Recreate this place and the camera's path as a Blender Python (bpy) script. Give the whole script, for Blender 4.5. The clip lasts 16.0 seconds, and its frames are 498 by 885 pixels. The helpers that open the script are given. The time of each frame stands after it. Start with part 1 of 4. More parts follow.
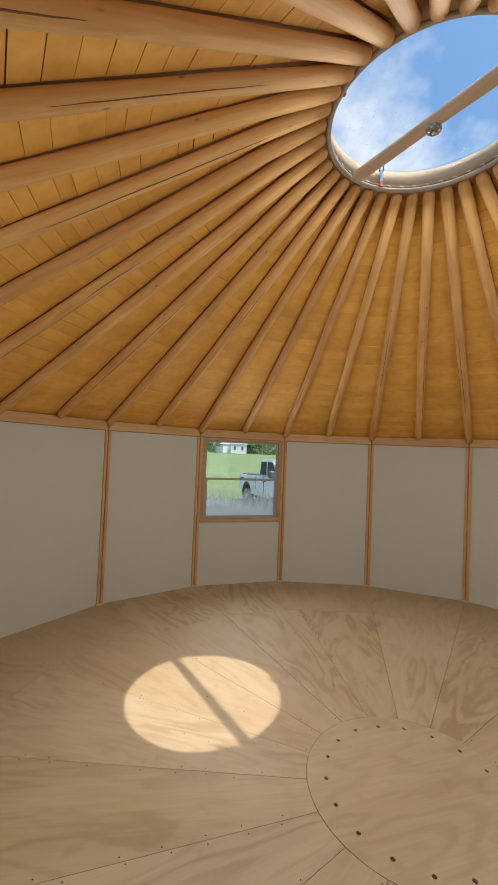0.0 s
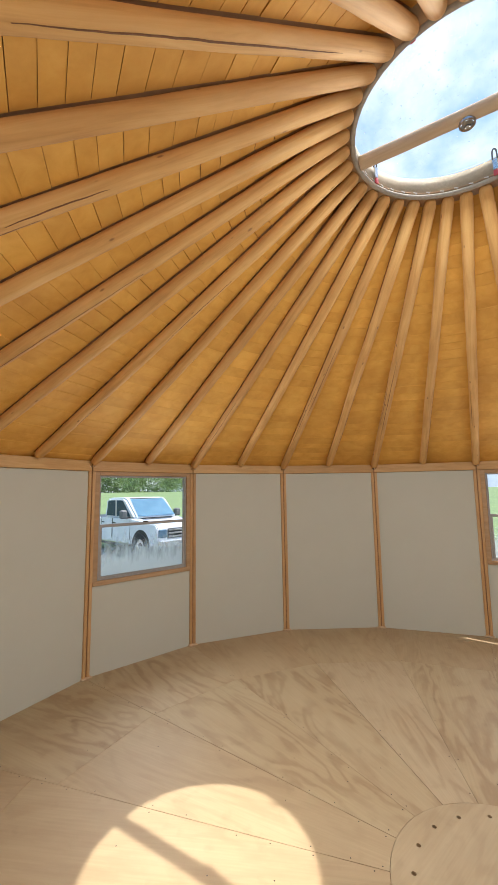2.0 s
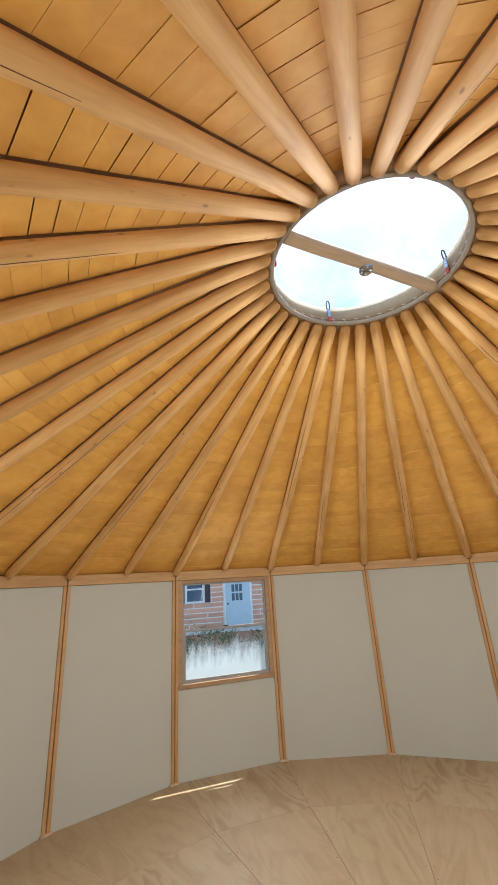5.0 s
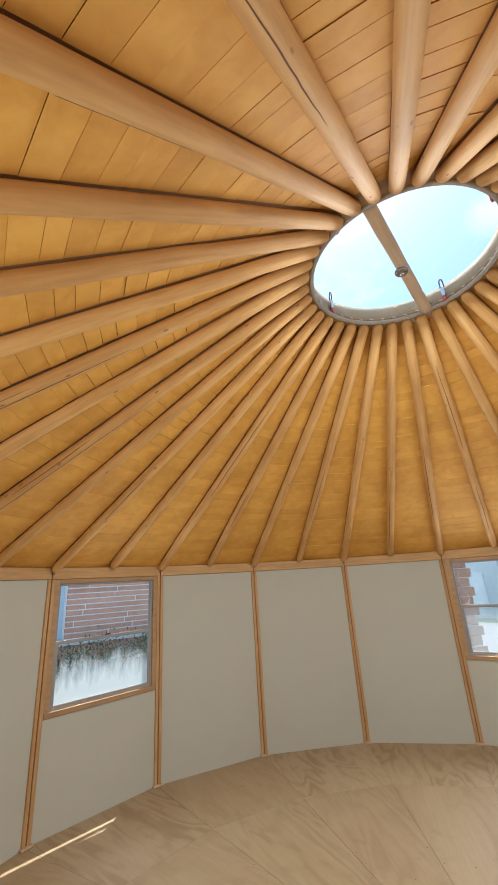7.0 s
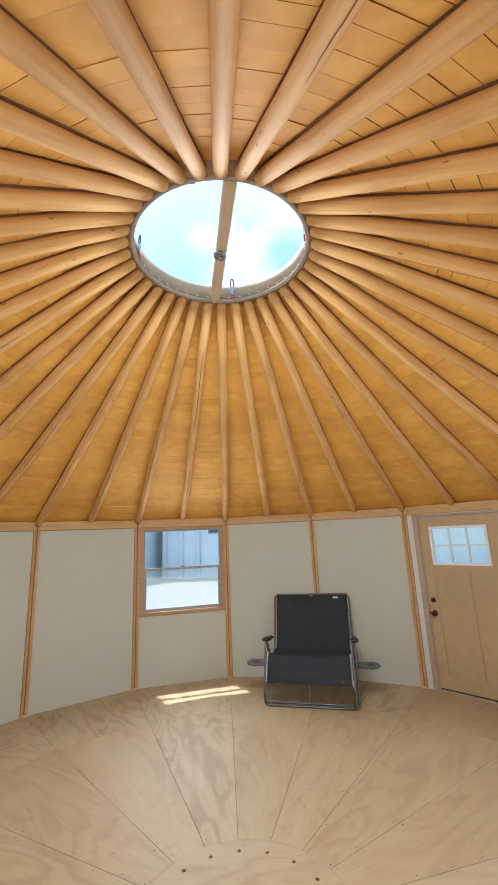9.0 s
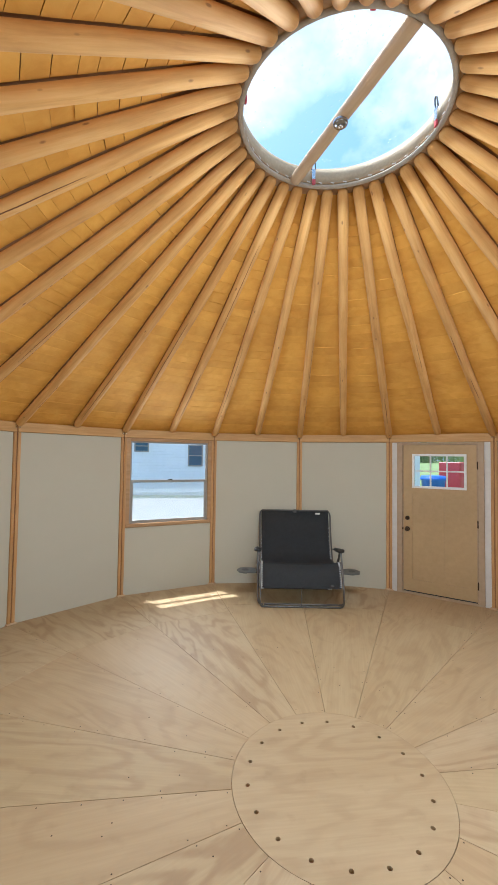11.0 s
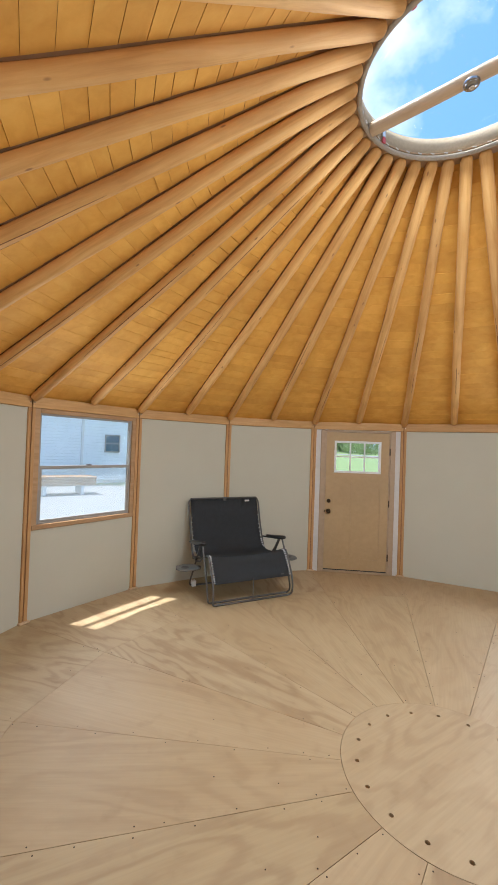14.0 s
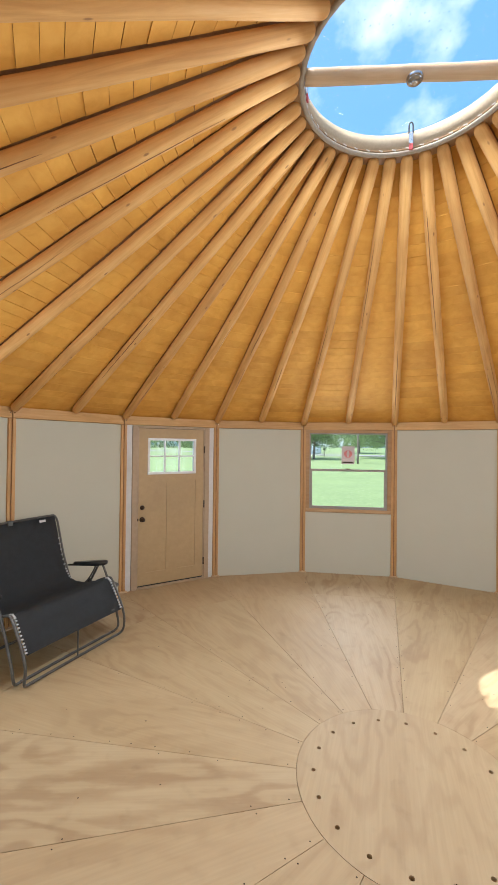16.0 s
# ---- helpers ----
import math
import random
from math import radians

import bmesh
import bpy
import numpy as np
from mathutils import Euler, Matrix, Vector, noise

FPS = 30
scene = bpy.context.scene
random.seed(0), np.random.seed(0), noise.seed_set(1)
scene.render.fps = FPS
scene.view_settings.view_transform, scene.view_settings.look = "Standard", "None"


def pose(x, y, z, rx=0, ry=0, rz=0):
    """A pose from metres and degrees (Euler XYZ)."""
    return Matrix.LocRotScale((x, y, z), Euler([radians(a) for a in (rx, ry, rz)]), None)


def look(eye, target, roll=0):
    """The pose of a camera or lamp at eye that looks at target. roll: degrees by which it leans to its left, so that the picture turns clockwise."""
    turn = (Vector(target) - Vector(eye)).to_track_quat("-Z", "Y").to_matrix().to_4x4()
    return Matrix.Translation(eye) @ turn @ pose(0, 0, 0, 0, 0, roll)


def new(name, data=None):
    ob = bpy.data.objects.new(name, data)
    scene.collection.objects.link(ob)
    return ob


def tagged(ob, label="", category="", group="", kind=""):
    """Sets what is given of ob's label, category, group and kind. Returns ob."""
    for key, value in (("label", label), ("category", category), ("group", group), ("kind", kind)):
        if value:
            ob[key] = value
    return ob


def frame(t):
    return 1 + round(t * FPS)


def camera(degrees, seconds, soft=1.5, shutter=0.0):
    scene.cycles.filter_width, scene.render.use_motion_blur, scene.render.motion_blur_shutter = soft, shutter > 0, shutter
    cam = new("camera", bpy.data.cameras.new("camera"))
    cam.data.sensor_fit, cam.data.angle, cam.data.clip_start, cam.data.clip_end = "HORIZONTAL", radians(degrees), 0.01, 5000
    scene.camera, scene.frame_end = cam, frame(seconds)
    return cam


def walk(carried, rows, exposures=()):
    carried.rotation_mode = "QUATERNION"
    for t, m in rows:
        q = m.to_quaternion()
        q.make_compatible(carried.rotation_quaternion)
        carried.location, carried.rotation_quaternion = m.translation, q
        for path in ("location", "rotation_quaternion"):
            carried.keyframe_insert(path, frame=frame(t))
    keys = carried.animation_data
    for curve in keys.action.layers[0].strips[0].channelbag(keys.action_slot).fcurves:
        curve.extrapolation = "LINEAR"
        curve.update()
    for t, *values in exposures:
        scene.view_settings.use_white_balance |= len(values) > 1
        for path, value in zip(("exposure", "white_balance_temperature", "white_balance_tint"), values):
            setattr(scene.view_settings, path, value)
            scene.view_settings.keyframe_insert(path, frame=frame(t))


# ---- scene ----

# ---------- camera ----------
cam = camera(63.61, 16.0)
ROWS = [
    (0.0, -1.696, -1.939, 1.871, -17.699, 1.651, -2.386),
    (0.5, -1.834, -1.645, 1.855, -23.207, 6.323, -0.707),
    (1.0, -2.064, -1.318, 1.845, -27.011, 7.153, -0.858),
    (1.5, -2.215, -1.014, 1.84, -34.781, 7.289, -0.524),
    (2.0, -2.267, -0.661, 1.854, -41.942, 6.879, 0.803),
    (2.5, -2.318, -0.355, 1.9, -55.285, 11.533, 1.468),
    (3.0, -2.402, -0.024, 1.964, -68.175, 17.193, 0.287),
    (3.5, -2.298, 0.287, 1.993, -74.888, 18.4, 1.474),
    (4.0, -2.18, 0.598, 2.005, -82.045, 18.776, 2.96),
    (4.5, -2.082, 0.908, 2.01, -91.815, 19.981, 3.722),
    (4.7, -2.029, 1.019, 2.007, -94.902, 19.817, 3.661),
    (6.8, -1.081, 2.179, 1.933, -123.555, 19.236, 2.566),
    (7.0, -1.039, 2.256, 1.931, -127.233, 19.398, 3.391),
    (7.5, -0.906, 2.401, 1.934, -137.921, 19.165, 4.093),
    (8.0, -0.781, 2.512, 1.94, -147.226, 19.086, 4.224),
    (8.5, -0.606, 2.528, 1.937, -158.617, 18.192, 3.673),
    (8.7, -0.526, 2.507, 1.93, -165.524, 16.221, 3.601),
    (10.8, 0.665, 2.329, 1.833, -186.909, 1.824, -0.827),
    (11.0, 0.805, 2.291, 1.831, -186.55, 2.267, -0.81),
    (11.5, 1.16, 2.287, 1.823, -190.265, 6.463, -0.868),
    (12.0, 1.438, 2.209, 1.801, -194.431, 6.921, -1.033),
    (12.5, 1.716, 2.022, 1.779, -196.499, 6.153, -0.52),
    (13.0, 1.972, 1.807, 1.761, -196.757, 3.857, -1.058),
    (13.5, 2.195, 1.579, 1.762, -202.517, 2.484, -2.019),
    (14.0, 2.251, 1.212, 1.76, -213.76, 0.894, -2.017),
    (14.5, 2.292, 0.899, 1.762, -223.679, -0.904, -1.291),
    (15.0, 2.402, 0.538, 1.772, -233.995, -1.444, -1.747),
    (15.5, 2.4, 0.215, 1.802, -244.65, -1.055, -1.516),
    (16.0, 2.385, -0.144, 1.826, -251.457, 0.626, -0.656),
]
EXPOSURES = [(0.0, -0.10, 6100, 9), (1.0, 0.21, 6100, 9), (2.0, 0.34, 5950, 8), (3.0, 0.48, 5820, 7), (4.5, 0.52, 5750, 6), (7.0, 0.42, 5750, 6), (8.0, 0.49, 5680, 6), (8.7, 0.58, 5580, 6), (10.8, 0.55, 5580, 5), (13.0, 0.57, 5630, 6), (14.0, 0.53, 5700, 7), (15.0, 0.45, 5760, 7), (16.0, 0.65, 5780, 7)]
walk(cam, [(t, pose(x, y, z, 90 + pitch, roll, yaw)) for t, x, y, z, yaw, pitch, roll in ROWS], EXPOSURES)

# ---------- dimensions of the yurt ----------
SIDES = 18
RAD = 3.70                                  # inner corner radius
APO = RAD * math.cos(math.pi / SIDES)       # inner apothem
HALF = RAD * math.sin(math.pi / SIDES)      # half a wall panel
WALL_TOP = 2.085
SLOPE = 0.5765                              # rise of the roof per metre
FOOT_R, FOOT_Z = 3.68, 2.1743               # rafter axis at the wall
TIP_R, TIP_Z = 0.645, 3.909                  # rafter axis at the ring
RING_R = 0.603
RING_Z = 3.908                              # piping of the skylight ring
GROUND = -0.42
WINDOWS = (0, 4, 8, 13)
DOOR = 11


def panel_angle(k):
    return 90.0 - 360.0 / SIDES * k


def panel_pose(k, out=0.0, z=0.0):
    """x runs along the panel to the right seen from inside, y points outwards."""
    a = radians(panel_angle(k))
    r = APO + out
    return pose(r * math.cos(a), r * math.sin(a), z, 0, 0, panel_angle(k) - 90)


# ---------- world, sun, large lights ----------
SUN_AZ, SUN_EL = radians(-49.3), radians(68.9)
sun_way = Vector((math.cos(SUN_EL) * math.cos(SUN_AZ), math.cos(SUN_EL) * math.sin(SUN_AZ), math.sin(SUN_EL)))
world = bpy.data.worlds.new("world")
scene.world = world
world.use_nodes = True
wn, wl = world.node_tree.nodes, world.node_tree.links
sky = wn.new("ShaderNodeTexSky")
sky.sky_type = "NISHITA"
sky.sun_disc = False
sky.dust_density = 2.5
sky.sun_elevation = SUN_EL
sky.sun_rotation = math.pi / 2 - SUN_AZ
# thin broken clouds mixed over the clear sky
w_tc = wn.new("ShaderNodeTexCoord")
w_map = wn.new("ShaderNodeMapping")
w_map.inputs["Scale"].default_value = (1.0, 1.0, 1.5)
w_noise = wn.new("ShaderNodeTexNoise")
w_noise.inputs["Scale"].default_value = 3.4
w_noise.inputs["Detail"].default_value = 7
w_noise.inputs["Roughness"].default_value = 0.55
w_ramp = wn.new("ShaderNodeValToRGB")
w_ramp.color_ramp.elements[0].position = 0.46
w_ramp.color_ramp.elements[1].position = 0.64
w_ramp.color_ramp.elements[1].color = (0.9, 0.9, 0.9, 1)
w_haze = wn.new("ShaderNodeMixRGB")
w_haze.blend_type = "ADD"
w_haze.inputs[0].default_value = 1.0
w_haze.inputs[2].default_value = (0.35, 1.5, 3.0, 1)
w_mix = wn.new("ShaderNodeMixRGB")
w_mix.inputs[2].default_value = (8.4, 8.6, 8.9, 1)
w_bg = wn["Background"]
w_bg.inputs["Strength"].default_value = 0.12
wl.new(w_tc.outputs["Generated"], w_map.inputs["Vector"])
wl.new(w_map.outputs["Vector"], w_noise.inputs["Vector"])
wl.new(w_noise.outputs["Fac"], w_ramp.inputs["Fac"])
wl.new(w_ramp.outputs["Color"], w_mix.inputs[0])
wl.new(sky.outputs["Color"], w_haze.inputs[1])
wl.new(w_haze.outputs["Color"], w_mix.inputs[1])
wl.new(w_mix.outputs["Color"], w_bg.inputs["Color"])

sun_data = bpy.data.lights.new("sun", "SUN")
sun_data.energy = 5.0
sun_data.angle = radians(0.53)
sun_data.color = (1.0, 0.95, 0.88)
sun = new("sun", sun_data)
sun.matrix_world = look(sun_way * 60, (0, 0, 0))

SKYLIGHT_W = 66.0
WINDOW_W = {0: 20.0, 4: 9.0, 8: 19.0, 13: 18.0}   # open lawn to north and west, walls close by to the east and south
lamp = bpy.data.lights.new("skylight_daylight", "AREA")
lamp.shape, lamp.size, lamp.energy, lamp.color = "DISK", 0.90, SKYLIGHT_W, (0.93, 0.975, 1.0)
new("skylight_daylight", lamp).matrix_world = pose(0, 0, 3.835)
for k in WINDOWS:
    lamp = bpy.data.lights.new("window_daylight", "AREA")
    lamp.shape, lamp.size, lamp.size_y, lamp.energy, lamp.color = "RECTANGLE", 1.0, 1.0, WINDOW_W[k], (0.95, 0.985, 1.0)
    lamp.spread = radians(140)
    new("window_daylight", lamp).matrix_world = panel_pose(k, 0.012, 1.49) @ pose(0, 0, 0, -90, 0, 0)


# ---------- materials ----------
def material(name, rough=0.6, metal=0.0, color=(0.5, 0.5, 0.5)):
    m = bpy.data.materials.new(name)
    m.use_nodes = True
    b = m.node_tree.nodes["Principled BSDF"]
    b.inputs["Base Color"].default_value = (*color, 1)
    b.inputs["Roughness"].default_value = rough
    b.inputs["Metallic"].default_value = metal
    return m, m.node_tree.nodes, m.node_tree.links, b


def node(n, kind, **values):
    x = n.new(kind)
    for key, value in values.items():
        x.inputs[key.replace("_", " ")].default_value = value
    return x


def ramp(n, l, source, stops):
    r = n.new("ShaderNodeValToRGB")
    els = r.color_ramp.elements
    while len(els) < len(stops):
        els.new(0.5)
    for e, (p, c) in zip(els, stops):
        e.position, e.color = p, (*c, 1)
    l.new(source, r.inputs["Fac"])
    return r.outputs["Color"]


def coords(n, l, scale, rand=None):
    """Object coordinates, scaled and shifted by a random amount for each object or island."""
    tc = n.new("ShaderNodeTexCoord")
    mp = node(n, "ShaderNodeMapping", Scale=scale)
    l.new(tc.outputs["Object"], mp.inputs["Vector"])
    if not rand:
        return mp.outputs["Vector"], None
    src = n.new("ShaderNodeObjectInfo") if rand == "object" else n.new("ShaderNodeNewGeometry")
    out = src.outputs["Random"] if rand == "object" else src.outputs["Random Per Island"]
    mul = n.new("ShaderNodeMath")
    mul.operation = "MULTIPLY"
    mul.inputs[1].default_value = 53.0
    l.new(out, mul.inputs[0])
    add = n.new("ShaderNodeVectorMath")
    l.new(mp.outputs["Vector"], add.inputs[0])
    l.new(mul.outputs[0], add.inputs[1])
    return add.outputs["Vector"], out


def mixed(n, l, fac, a, b, blend="MIX"):
    x = n.new("ShaderNodeMixRGB")
    x.blend_type = blend
    for sock, v in zip(x.inputs, (fac, a, b)):
        if isinstance(v, (int, float)):
            sock.default_value = v
        elif isinstance(v, tuple):
            sock.default_value = (*v, 1)
        else:
            l.new(v, sock)
    return x.outputs["Color"]


def bumped(n, l, b, height, strength, distance=0.002):
    x = node(n, "ShaderNodeBump", Strength=strength, Distance=distance)
    l.new(height, x.inputs["Height"])
    l.new(x.outputs["Normal"], b.inputs["Normal"])


def wood(name, dark, mid, light, scale, rand=None, rough=0.55, tone=0.25, knots=False, bump=0.25):
    m, n, l, b = material(name, rough)
    v, r = coords(n, l, scale, rand)
    grain = node(n, "ShaderNodeTexNoise", Scale=1.0, Detail=8.0, Roughness=0.62, Distortion=0.6)
    l.new(v, grain.inputs["Vector"])
    col = ramp(n, l, grain.outputs["Fac"], [(0.28, dark), (0.5, mid), (0.72, light)])
    tc = n.new("ShaderNodeTexCoord")
    stain = node(n, "ShaderNodeTexNoise", Scale=2.3, Detail=3.0)
    l.new(tc.outputs["Object"], stain.inputs["Vector"])
    shade = ramp(n, l, stain.outputs["Fac"], [(0.3, (0.78, 0.72, 0.66)), (0.65, (1.0, 1.0, 1.0))])
    col = mixed(n, l, 0.6, col, shade, "MULTIPLY")
    if r:
        hue = ramp(n, l, r, [(0.0, (1 - tone, 1 - tone * 1.25, 1 - tone * 1.5)), (1.0, (1.0, 1.0, 1.0))])
        col = mixed(n, l, 1.0, col, hue, "MULTIPLY")
    if knots:
        kv, _ = coords(n, l, (4.5, 12.0, 12.0), rand)
        vor = node(n, "ShaderNodeTexVoronoi", Scale=1.0, Randomness=1.0)
        l.new(kv, vor.inputs["Vector"])
        spot = ramp(n, l, vor.outputs["Distance"], [(0.05, (0.8, 0.8, 0.8)), (0.10, (0, 0, 0))])
        col = mixed(n, l, spot, col, (0.24, 0.11, 0.04))
    l.new(col, b.inputs["Base Color"])
    bumped(n, l, b, grain.outputs["Fac"], bump)
    return m


def plywood(name, figure):
    """Rotary-cut veneer: soft flame figure drawn out along the sheet, fine grain, sheet-to-sheet tone."""
    m, n, l, b = material(name, 0.6)
    v, r = coords(n, l, (0.62, 2.0, 1.0), "object")
    warp = node(n, "ShaderNodeTexNoise", Scale=3.2, Detail=4.0, Roughness=0.65)
    l.new(v, warp.inputs["Vector"])
    field = node(n, "ShaderNodeTexNoise", Scale=1.25, Detail=2.5, Roughness=0.5, Distortion=0.5)
    l.new(v, field.inputs["Vector"])
    mul = n.new("ShaderNodeMath")
    mul.operation = "MULTIPLY"
    mul.inputs[1].default_value = 54.0
    l.new(field.outputs["Fac"], mul.inputs[0])
    jitter = n.new("ShaderNodeMath")
    jitter.operation = "MULTIPLY_ADD"
    jitter.inputs[1].default_value = 7.0
    l.new(warp.outputs["Fac"], jitter.inputs[0])
    l.new(mul.outputs[0], jitter.inputs[2])
    sine = n.new("ShaderNodeMath")
    sine.operation = "SINE"
    l.new(jitter.outputs[0], sine.inputs[0])
    lift = n.new("ShaderNodeMath")
    lift.operation = "MULTIPLY_ADD"
    lift.inputs[1].default_value = 0.5
    lift.inputs[2].default_value = 0.5
    l.new(sine.outputs[0], lift.inputs[0])
    bands = ramp(n, l, lift.outputs[0], [(0.0, (0, 0, 0)), (0.45, (0.14, 0.14, 0.14)), (0.8, (0.75, 0.75, 0.75)), (1.0, (1.0, 1.0, 1.0))])
    blot = node(n, "ShaderNodeTexNoise", Scale=1.5, Detail=5.0, Roughness=0.62)
    l.new(v, blot.inputs["Vector"])
    weak = ramp(n, l, blot.outputs["Fac"], [(0.36, (0.04, 0.04, 0.04)), (0.58, (1.0, 1.0, 1.0))])
    fac = mixed(n, l, 1.0, bands, weak, "MULTIPLY")
    some = ramp(n, l, r, [(0.0, (0.2, 0.2, 0.2)), (0.4, (0.34, 0.34, 0.34)), (0.65, (0.70, 0.70, 0.70)), (1.0, (0.55, 0.55, 0.55))])
    fac = mixed(n, l, 1.0, fac, some, "MULTIPLY")
    fac = mixed(n, l, 1.0, fac, (figure, figure, figure), "MULTIPLY")
    fine_v, _ = coords(n, l, (3.0, 70.0, 10.0), "object")
    fine = node(n, "ShaderNodeTexNoise", Scale=1.0, Detail=5.0)
    l.new(fine_v, fine.inputs["Vector"])
    base = ramp(n, l, fine.outputs["Fac"], [(0.3, (0.395, 0.30, 0.18)), (0.7, (0.435, 0.335, 0.205))])
    patch = ramp(n, l, blot.outputs["Fac"], [(0.3, (1.0, 1.0, 1.0)), (0.7, (0.88, 0.83, 0.76))])
    base = mixed(n, l, 0.8, base, patch, "MULTIPLY")
    tone = ramp(n, l, r, [(0.0, (0.98, 0.90, 0.82)), (0.5, (1.0, 0.98, 0.88)), (1.0, (1.04, 1.02, 1.0))])
    base = mixed(n, l, 1.0, base, tone, "MULTIPLY")
    col = mixed(n, l, fac, base, (0.265, 0.165, 0.08))
    dirt_n = node(n, "ShaderNodeTexNoise", Scale=7.0, Detail=6.0)
    tc = n.new("ShaderNodeTexCoord")
    l.new(tc.outputs["Object"], dirt_n.inputs["Vector"])
    dirt = ramp(n, l, dirt_n.outputs["Fac"], [(0.60, (1, 1, 1)), (0.78, (0.72, 0.67, 0.62))])
    col = mixed(n, l, 0.5, col, dirt, "MULTIPLY")
    l.new(col, b.inputs["Base Color"])
    bumped(n, l, b, fine.outputs["Fac"], 0.15)
    return m


def speckled(name, a, b_col, scale, rough=0.8, bump=0.3, metal=0.0, detail=6.0, dist=0.002):
    m, n, l, b = material(name, rough, metal)
    v, _ = coords(n, l, (scale,) * 3)
    t = node(n, "ShaderNodeTexNoise", Scale=1.0, Detail=detail, Roughness=0.6)
    l.new(v, t.inputs["Vector"])
    big = node(n, "ShaderNodeTexNoise", Scale=0.07, Detail=3.0)
    l.new(v, big.inputs["Vector"])
    col = ramp(n, l, t.outputs["Fac"], [(0.32, a), (0.68, b_col)])
    shade = ramp(n, l, big.outputs["Fac"], [(0.3, (0.86, 0.86, 0.86)), (0.7, (1, 1, 1))])
    l.new(mixed(n, l, 1.0, col, shade, "MULTIPLY"), b.inputs["Base Color"])
    bumped(n, l, b, t.outputs["Fac"], bump, dist)
    return m


def glass(name, fog=0.0, film=False):
    m, n, l, b = material(name, 0.0, 0.0, (1, 1, 1))
    b.inputs["Transmission Weight"].default_value = 1.0
    b.inputs["IOR"].default_value = 1.11
    if fog:
        haze = n.new("ShaderNodeBsdfTranslucent")
        haze.inputs["Color"].default_value = (0.70, 0.74, 0.72, 1)
        lit = n.new("ShaderNodeBsdfDiffuse")
        lit.inputs["Color"].default_value = (0.70, 0.74, 0.72, 1)
        both = n.new("ShaderNodeMixShader")
        l.new(haze.outputs[0], both.inputs[1])
        l.new(lit.outputs[0], both.inputs[2])
        both.inputs[0].default_value = 0.3
        v, _ = coords(n, l, (11.0, 1.0, 2.6))
        t = node(n, "ShaderNodeTexNoise", Scale=1.0, Detail=5.0, Roughness=0.7)
        l.new(v, t.inputs["Vector"])
        tc = n.new("ShaderNodeTexCoord")
        sep = n.new("ShaderNodeSeparateXYZ")
        l.new(tc.outputs["Object"], sep.inputs[0])
        height = n.new("ShaderNodeMapRange")
        height.inputs["From Min"].default_value = -0.24
        height.inputs["From Max"].default_value = 0.26
        height.inputs["To Min"].default_value = 0.56
        height.inputs["To Max"].default_value = -0.30
        l.new(sep.outputs["Z"], height.inputs["Value"])
        add = n.new("ShaderNodeMath")
        l.new(t.outputs["Fac"], add.inputs[0])
        l.new(height.outputs[0], add.inputs[1])
        fac = ramp(n, l, add.outputs[0], [(0.42, (0, 0, 0)), (0.92, (fog, fog, fog))])
        if film:
            fac = ramp(n, l, t.outputs["Fac"], [(0.3, (fog * 0.8, fog * 0.8, fog * 0.8)), (0.7, (fog, fog, fog))])
        mix = n.new("ShaderNodeMixShader")
        l.new(fac, mix.inputs[0])
        l.new(b.outputs[0], mix.inputs[1])
        l.new(both.outputs[0], mix.inputs[2])
        l.new(mix.outputs[0], n["Material Output"].inputs["Surface"])
    return m


M_POLE = wood("peeled_pine_pole", (0.57, 0.295, 0.085), (0.72, 0.405, 0.13), (0.80, 0.49, 0.19), (1.6, 24.0, 24.0), "object", 0.78, 0.16, knots=True, bump=0.35)
M_DECK = wood("pine_roof_board", (0.72, 0.355, 0.05), (0.80, 0.415, 0.068), (0.86, 0.475, 0.09), (7.0, 7.0, 7.0), "island", 0.8, 0.11)
M_TRIM = wood("pine_trim", (0.44, 0.235, 0.085), (0.53, 0.30, 0.115), (0.61, 0.37, 0.165), (30.0, 30.0, 2.5), "object", 0.55, 0.15)
M_SILL = wood("taupe_casing", (0.37, 0.22, 0.10), (0.44, 0.27, 0.13), (0.51, 0.33, 0.175), (2.5, 30.0, 30.0), "object", 0.6, 0.15)
M_RAIL = wood("pine_rail", (0.46, 0.255, 0.085), (0.55, 0.32, 0.115), (0.63, 0.39, 0.165), (2.5, 30.0, 30.0), "object", 0.55, 0.15)
M_BAR = wood("pale_pole", (0.50, 0.345, 0.20), (0.59, 0.425, 0.26), (0.66, 0.50, 0.33), (1.6, 24.0, 24.0), "object", 0.6, 0.1)
M_PLY = plywood("plywood_floor", 1.0)
M_DISC = plywood("plywood_disc", 0.5)
M_SHEET = speckled("grey_wall_board", (0.515, 0.488, 0.385), (0.531, 0.504, 0.40), 2.2, 0.75, 0.05)
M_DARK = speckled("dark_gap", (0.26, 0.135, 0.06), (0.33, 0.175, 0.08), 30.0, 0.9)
M_UNDER = speckled("roof_underlay", (0.36, 0.165, 0.06), (0.44, 0.21, 0.08), 12.0, 0.9)
M_CANVAS = speckled("tan_canvas", (0.38, 0.295, 0.19), (0.45, 0.355, 0.23), 60.0, 0.8)
M_PIPE = speckled("pale_piping", (0.38, 0.31, 0.23), (0.45, 0.38, 0.29), 60.0, 0.7)
M_STITCH = speckled("pale_stitch", (0.62, 0.58, 0.52), (0.70, 0.66, 0.60), 200.0, 0.7)
M_GLASS = glass("clear_glass")
M_FOG = glass("fogged_glass", 0.75)
M_HAZE = glass("hazy_glass", 0.22, True)
M_VINYL = speckled("taupe_window_frame", (0.30, 0.27, 0.24), (0.35, 0.32, 0.28), 40.0, 0.45, 0.05)
